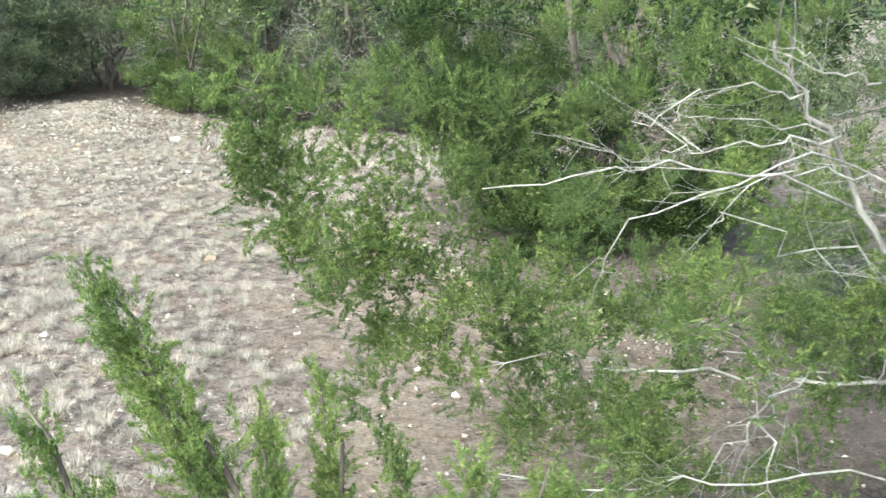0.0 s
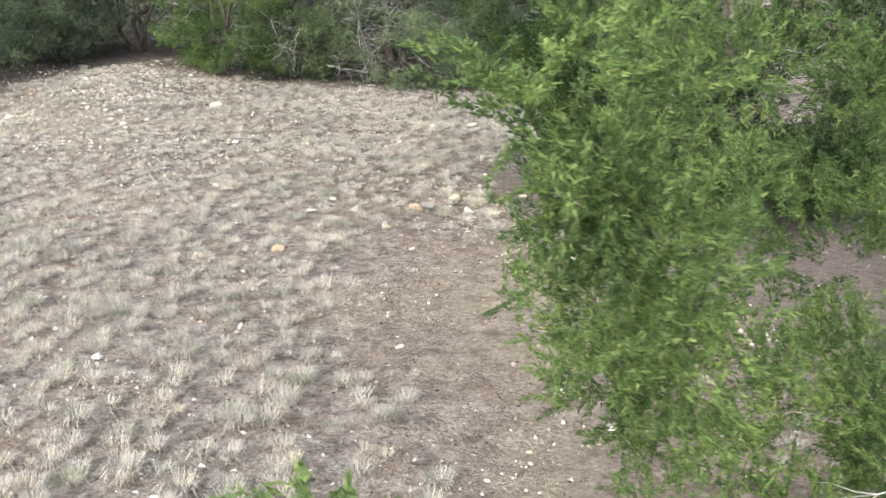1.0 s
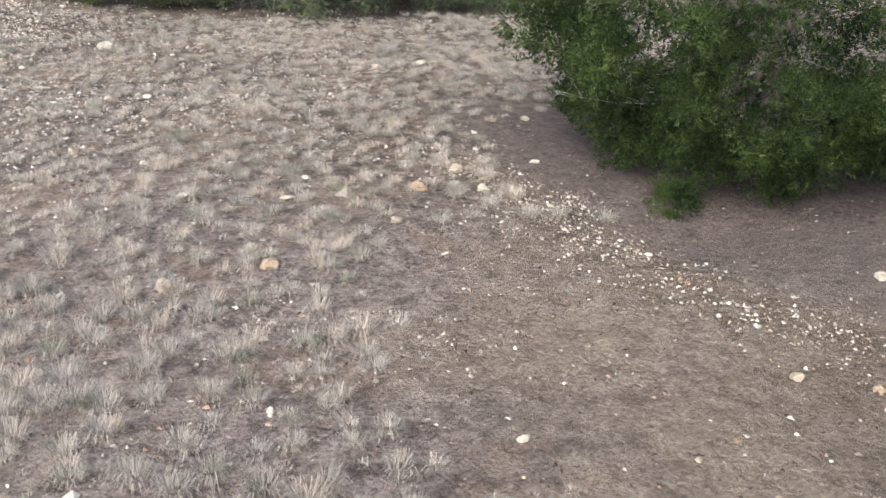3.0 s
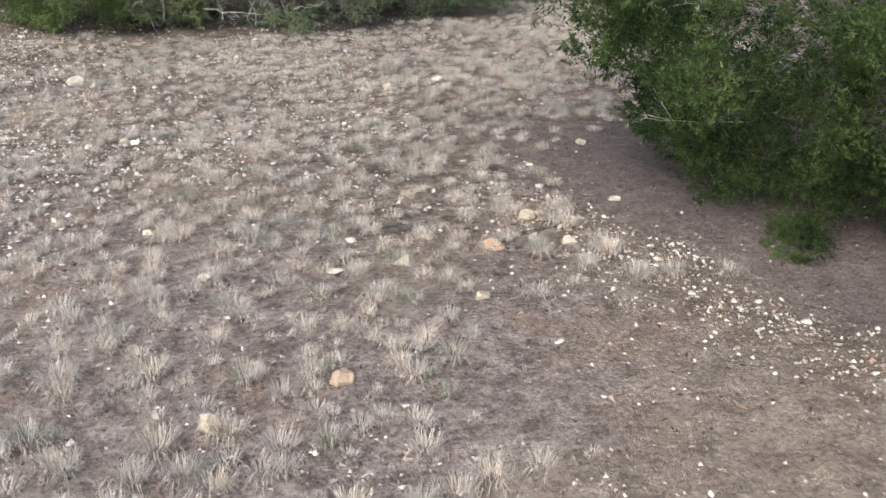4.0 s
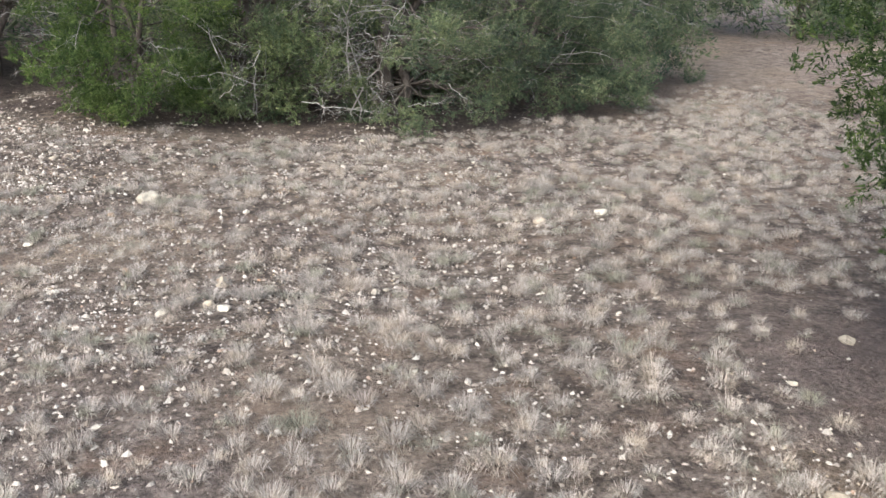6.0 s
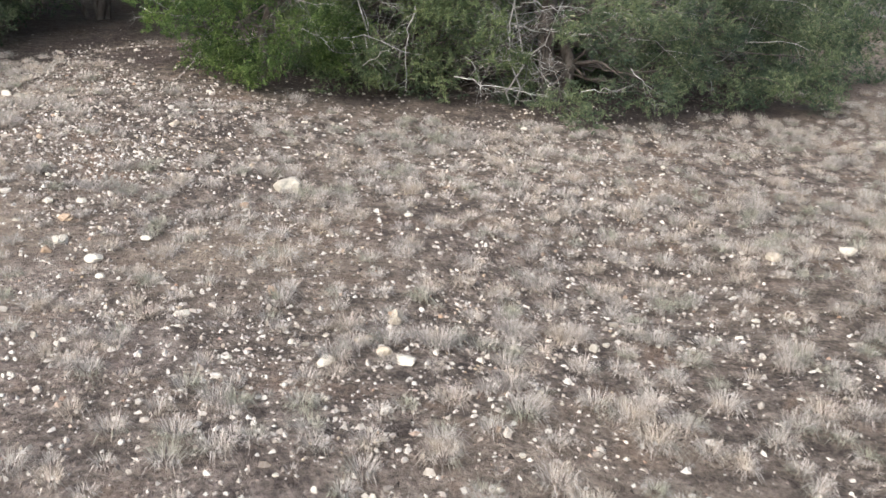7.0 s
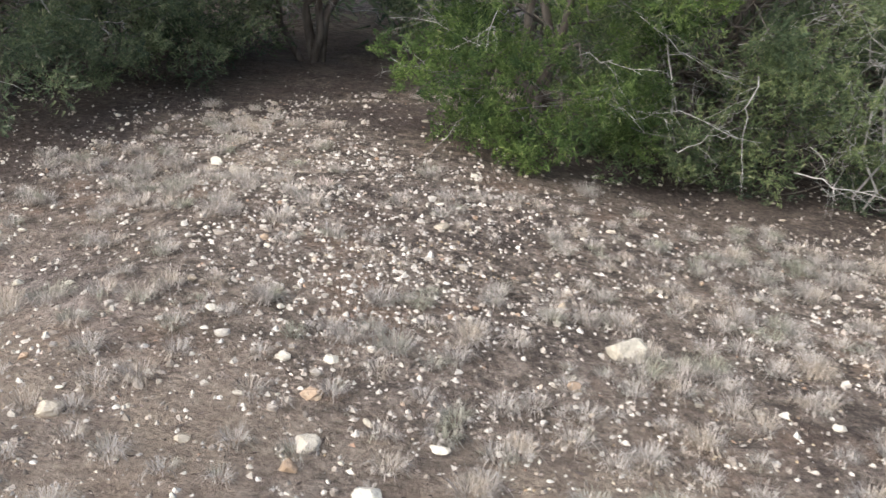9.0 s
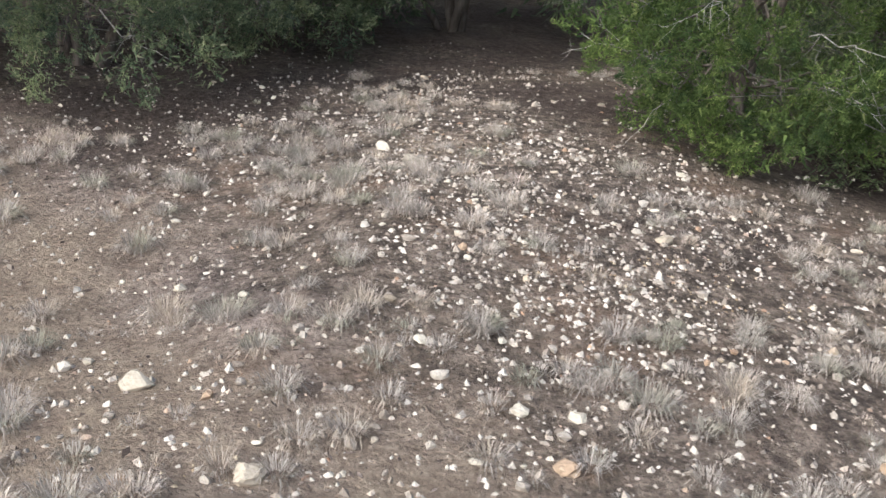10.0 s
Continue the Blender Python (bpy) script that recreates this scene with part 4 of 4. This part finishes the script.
WHITE = [(-0.37, 13.36, 0.17), (-2.7, 9.72, 0.084), (-1.6, 9.32, 0.084), (-2.37, 9.01, 0.113), (-0.29, 10.48, 0.07), (-0.06, 5.51, 0.113), (0.14, 5.13, 0.07), (-0.85, 6.01, 0.07), (0.27, 7.94, 0.07), (-3.88, 11.98, 0.099), (-2.93, 11.63, 0.121), (-3.24, 11.59, 0.11), (-1.73, 13.12, 0.066), (-6.22, 17.7, 0.099), (-4.67, 12.82, 0.132), (-4.42, 12.57, 0.121), (-4.26, 12.9, 0.099), (-4.26, 13.84, 0.066), (-6.03, 13.2, 0.154), (-5.26, 13.6, 0.077), (-4.89, 13.34, 0.088), (-4.72, 13.37, 0.077), (-5.94, 15.6, 0.11), (-1.96, 4.27, 0.113), (-0.79, 11.6, 0.044), (-0.87, 7.92, 0.06), (-2.0, 15.77, 0.08), (-2.91, 13.4, 0.07), (-5.97, 13.86, 0.07), (-6.29, 14.02, 0.08)]
TAN = [(-0.58, 9.52, 0.169), (-0.85, 13.22, 0.154), (-2.3, 7.58, 0.155), (-1.09, 8.41, 0.113), (-2.97, 12.07, 0.132), (-3.01, 11.72, 0.099), (-4.5, 14.75, 0.11), (-5.53, 12.85, 0.132), (0.38, 6.39, 0.09), (-3.1, 11.83, 0.099), (-0.46, 9.06, 0.127), (-0.26, 8.98, 0.141)]
ORANGE = [(-1.81, 7.77, 0.15), (0.68, 6.26, 0.08), (-0.89, 9.02, 0.141), (-3.53, 12.25, 0.088), (-4.68, 12.67, 0.088), (-3.84, 13.44, 0.088), (-4.73, 13.11, 0.099), (-4.73, 13.12, 0.11), (-5.81, 12.7, 0.077), (-2.97, 12.11, 0.099)]
GREY = [(0.6, 5.54, 0.09), (-1.37, 8.94, 0.155), (0.21, 10.91, 0.099), (-5.69, 15.24, 0.176), (1.34, 7.4, 0.113), (0.01, 9.69, 0.099), (-2.45, 11.88, 0.077), (-2.1, 11.95, 0.077), (-1.6, 8.43, 0.084)]
rocks([(-3.64, 13.79, 0.21)], WHITE_ROCK, "large pale cream limestone block among grass", 1, 1.5)
rocks([(-1.72, 8.91, 0.15)], TAN_ROCK, "flat tan limestone slab level with the soil", 2, 0.4)
rocks(WHITE, WHITE_ROCK, "pale limestone rock lying on soil", 2)
rocks(TAN, TAN_ROCK, "tan weathered limestone rock half sunk in soil", 3, 1.35)
rocks(ORANGE, ORANGE_ROCK, "rusty orange stained rock on soil", 4, 1.35)
rocks(GREY, GREY_ROCK, "grey limestone rock lying in grass", 5, 1.35)


def stony_amount(x, y):
    """How thick the gravel lies."""
    patch = np.exp(-(((x + 3.0) / 0.9) ** 2 + ((y - 11.7) / 0.8) ** 2)) * 1.1
    hump = np.exp(-(((x + 4.9) / 1.3) ** 2 + ((y - 15.0) / 2.3) ** 2))
    late = np.clip((y - 9.6) / 2.0, 0, 1) * np.clip((-0.3 - x) / 1.5, 0, 1) * (0.08 + 0.48 * lattice(x, y, 1.5, 24))
    strip = 0.65 * strip_amount(x, y) * (0.35 + 0.9 * lattice(x, y, 3.4, 25))
    thick = np.maximum(patch, hump) * (0.2 + 1.1 * lattice(x, y, 1.9, 20))
    late = late * (y < 18.2)
    return np.maximum(np.maximum(thick, late), strip) + 0.28 * np.clip(lattice(x, y, 0.9, 21) - 0.2, 0, 1)


def crumbs():
    """Clods, chips and bits of dead stalk that roughen the soil."""
    g = np.random.default_rng(46)
    n = 75000
    x, y = g.uniform(-9.0, 4.5, n), g.uniform(2.5, 20, n)
    keep = (g.uniform(0, 1, n) < 0.25 + 0.9 * lattice(x, y, 2.4, 27)) & (g.uniform(0, 1, n) < in_clearing(x, y)) & (g.uniform(0, 1, n) > 0.85 * bare_amount(x, y) * ((y > 9.0) | (x > 0.05 + 0.484 * (9.3 - y))))
    x, y = x[keep], y[keep]
    n = len(x)
    gem = np.array([(1, 0, 0), (-0.5, 0.86, 0), (-0.5, -0.86, 0), (0.1, 0.05, 0.9)])
    size = 0.004 + 0.016 * g.beta(1.1, 3.0, n)
    a = g.uniform(0, 2 * np.pi, n)
    v = gem[None] * g.uniform(0.55, 1.4, (n, 4, 1)) * (size[:, None] * np.stack([g.uniform(0.8, 2.0, n), np.ones(n), g.uniform(0.35, 0.9, n)], 1))[:, None]
    v = np.stack([v[..., 0] * np.cos(a)[:, None] - v[..., 1] * np.sin(a)[:, None], v[..., 0] * np.sin(a)[:, None] + v[..., 1] * np.cos(a)[:, None], v[..., 2]], -1)
    v += np.stack([x, y, surface(x, y) - 0.001], 1)[:, None]
    t = (np.arange(n)[:, None, None] * 4 + np.array([(0, 1, 3), (1, 2, 3), (2, 0, 3)])[None]).reshape(-1, 3)
    return tagged(mesh_part("soil_crumbs", [(v.reshape(-1, 3), t)], CRUMBS), "brown soil crumbs and small stone chips", "soil", kind="stuff")


crumbs()


def gravel():
    g = np.random.default_rng(43)
    n = 500000
    x, y = g.uniform(-9.0, 4.5, n), g.uniform(2.5, 20, n)
    quiet = bare_amount(x, y) * ((y > 9.2) | (x > 0.05 + 0.484 * (9.3 - y)))
    keep = (g.uniform(0, 1, n) < stony_amount(x, y) * 0.68 * (1 - 0.85 * quiet)) & (g.uniform(0, 1, n) < in_clearing(x, y))
    x, y = x[keep], y[keep]
    n = len(x)
    size = 0.0036 + 0.0195 * g.beta(1.0, 5.2, n)
    size = size * np.where((x > -1.1) & (y < 9.3), 0.85, 1.0)
    big = size > 0.0062
    coarse = np.array([(1, 0, 0), (0.3, 0.95, 0), (-0.8, 0.6, 0), (-0.8, -0.6, 0), (0.3, -0.95, 0), (0.35, 0.2, 0.8), (-0.4, 0.0, 0.85)])
    coarse_tris = np.array([(0, 1, 5), (1, 2, 5), (2, 6, 5), (2, 3, 6), (3, 4, 6), (4, 5, 6), (4, 0, 5)])
    chip = np.array([(1, 0, 0), (0.0, 0.95, 0), (-0.9, 0.1, 0), (0.0, -0.95, 0), (0.1, 0.1, 0.75)])
    chip_tris = np.array([(0, 1, 4), (1, 2, 4), (2, 3, 4), (3, 0, 4)])
    pieces = []
    for gem, tri, pick in ((coarse, coarse_tris, big), (chip, chip_tris, ~big)):
        n, sz = int(pick.sum()), size[pick]
        a = g.uniform(0, 2 * np.pi, n)
        v = gem[None] * g.uniform(0.6, 1.35, (n, len(gem), 1)) * (sz[:, None] * np.stack([g.uniform(0.9, 1.7, n), np.ones(n), g.uniform(0.8, 1.5, n)], 1))[:, None]
        v = np.stack([v[..., 0] * np.cos(a)[:, None] - v[..., 1] * np.sin(a)[:, None], v[..., 0] * np.sin(a)[:, None] + v[..., 1] * np.cos(a)[:, None], v[..., 2]], -1)
        v += np.stack([x[pick], y[pick], surface(x[pick], y[pick]) - 0.001], 1)[:, None]
        pieces.append((v.reshape(-1, 3), (np.arange(n)[:, None, None] * len(gem) + tri[None]).reshape(-1, 3)))
    return tagged(mesh_part("gravel", pieces, GRAVEL), "scattered pale limestone gravel", "gravel", kind="stuff")


gravel()


def pebbles():
    """Angular pebbles of two to five centimetres, thick on the hump and in the washed-out band."""
    g = np.random.default_rng(48)
    ico = bmesh.new()
    bmesh.ops.create_icosphere(ico, subdivisions=1, radius=1.0)
    gem = np.array([v.co for v in ico.verts])
    tri = np.array([[v.index for v in f.verts] for f in ico.faces])
    ico.free()
    n = 90000
    x, y = g.uniform(-8.0, 2.5, n), g.uniform(3.5, 18.5, n)
    quiet = bare_amount(x, y) * ((y > 9.2) | (x > 0.25 + 0.484 * (9.3 - y)))
    keep = (g.uniform(0, 1, n) < stony_amount(x, y) * np.where(y > 9.8, 0.14 * (0.3 + 1.4 * lattice(x, y, 2.3, 26)), 0.05 + 0.07 * strip_amount(x, y)) * (1 - 0.9 * quiet)) & (g.uniform(0, 1, n) < in_clearing(x, y))
    x, y = x[keep], y[keep]
    n = len(x)
    size = 0.0078 + 0.0195 * g.beta(1.0, 3.4, n) * np.where(y < 9.8, 0.62, 1.0)
    v = np.repeat(gem[None], n, 0) * g.uniform(0.72, 1.2, (n, len(gem), 1))
    for _ in range(4):
        cut = g.normal(0, 1, (n, 1, 3))
        cut /= np.linalg.norm(cut, axis=2, keepdims=True)
        v = v - cut * np.maximum((v * cut).sum(-1, keepdims=True) - g.uniform(0.45, 0.75, (n, 1, 1)), 0)
    v = v * (size[:, None] * np.stack([g.uniform(1.0, 1.6, n), np.ones(n), g.uniform(0.75, 1.15, n)], 1))[:, None]
    a = g.uniform(0, 2 * np.pi, n)
    v = np.stack([v[..., 0] * np.cos(a)[:, None] - v[..., 1] * np.sin(a)[:, None], v[..., 0] * np.sin(a)[:, None] + v[..., 1] * np.cos(a)[:, None], v[..., 2]], -1)
    v += np.stack([x, y, surface(x, y) + size * 0.36], 1)[:, None]
    t = (np.arange(n)[:, None, None] * len(gem) + tri[None]).reshape(-1, 3)
    return tagged(mesh_part("pebbles", [(v.reshape(-1, 3), t)], PEBBLE), "angular cream and tan limestone pebbles on soil", "pebbles", kind="stuff")


pebbles()


def ochre_grit():
    """Patches of fine yellow-brown grit among the gravel."""
    g = np.random.default_rng(47)
    n = 160000
    x, y = g.uniform(-6.5, 2.5, n), g.uniform(4.0, 17, n)
    spot = np.clip((lattice(x, y, 1.7, 55) - 0.66) * 4, 0, 1)
    keep = g.uniform(0, 1, n) < np.maximum(spot * (0.12 + stony_amount(x, y)) * 0.5 * (1 - bare_amount(x, y) * (y > 9.2)), 0.32 * strip_amount(x, y + 0.2) + 0.1 * np.exp(-(((x + 3.6) / 0.7) ** 2 + ((y - 12.7) / 0.4) ** 2)))
    x, y = x[keep], y[keep]
    n = len(x)
    gem = np.array([(1, 0, 0), (0.0, 0.95, 0), (-0.9, 0.1, 0), (0.0, -0.95, 0), (0.1, 0.1, 0.7)])
    size, a = g.uniform(0.003, 0.0105, n), g.uniform(0, 2 * np.pi, n)
    v = gem[None] * g.uniform(0.6, 1.35, (n, 5, 1)) * size[:, None, None]
    v = np.stack([v[..., 0] * np.cos(a)[:, None] - v[..., 1] * np.sin(a)[:, None], v[..., 0] * np.sin(a)[:, None] + v[..., 1] * np.cos(a)[:, None], v[..., 2]], -1)
    v += np.stack([x, y, surface(x, y) - 0.001], 1)[:, None]
    t = (np.arange(n)[:, None, None] * 5 + np.array([(0, 1, 4), (1, 2, 4), (2, 3, 4), (3, 0, 4)])[None]).reshape(-1, 3)
    return tagged(mesh_part("ochre_grit", [(v.reshape(-1, 3), t)], OCHRE), "patches of fine ochre yellow grit", "gravel", kind="stuff")


ochre_grit()


def stones():
    """The larger loose stones, one by one."""
    g = np.random.default_rng(44)
    shapes = [rock_mesh("stone", s, 2, 0.55 + 0.08 * (s % 3)) for s in range(11, 17)]
    for m, mat in zip(shapes, (WHITE_ROCK, TAN_ROCK, WHITE_ROCK, GREY_ROCK, TAN_ROCK, WHITE_ROCK)):
        m.materials.append(mat)
    made = 0
    while made < 290:
        x, y = g.uniform(-7.5, 1.5), g.uniform(5.0, 17.0)
        if g.uniform() > float(stony_amount(np.array([x]), np.array([y]))[0]) ** 1.3 + 0.02:
            continue
        ob = new("stone", shapes[made % 6])
        s = 0.018 + 0.028 * g.beta(1.2, 3.0)
        ob.matrix_world = pose(x, y, float(surface(x, y)) + s * 0.15, g.uniform(-15, 15), g.uniform(-15, 15), g.uniform(0, 360)) @ Matrix.Diagonal((s * g.uniform(0.9, 1.5), s, s, 1))
        tagged(ob, "small pale limestone stone lying on soil", "stone", "loose stones of the clearing")
        made += 1


stones()


def fallen_stick(a, b, radius, seed):
    """A dark stick shape with short side twigs, put where the rocks are shaded."""
    g = np.random.default_rng(seed)
    root = tagged(new("fallen_stick"), "dark stick shape standing in for shade beside the rocks", "stick", "fallen sticks")
    root.location = (a[0], a[1], float(surface(*a)))
    s = np.linspace(0, 1, 7)
    x, y = a[0] + (b[0] - a[0]) * s + g.normal(0, 0.012, 7), a[1] + (b[1] - a[1]) * s + g.normal(0, 0.012, 7)
    line = np.stack([x, y, surface(x, y) + radius * 0.8], 1) - np.array(root.location)
    mesh_part("stem", [tube(line, np.linspace(radius, radius * 0.5, 7), 7)], BARK, root, "", True)
    for k in (2, 4):
        side = line[k] + np.array([g.uniform(-0.12, 0.12), g.uniform(0.06, 0.14), 0.02])
        mesh_part("twig", [tube(bent(line[k], side, 0.01, 0.004, 4, g), np.linspace(radius * 0.5, radius * 0.2, 4), 5)], BARK, root, "", True)


# Added to stand in for the dark shaded side of the rocks here.
fallen_stick((-0.68, 9.22), (-0.42, 9.36), 0.014, 71)
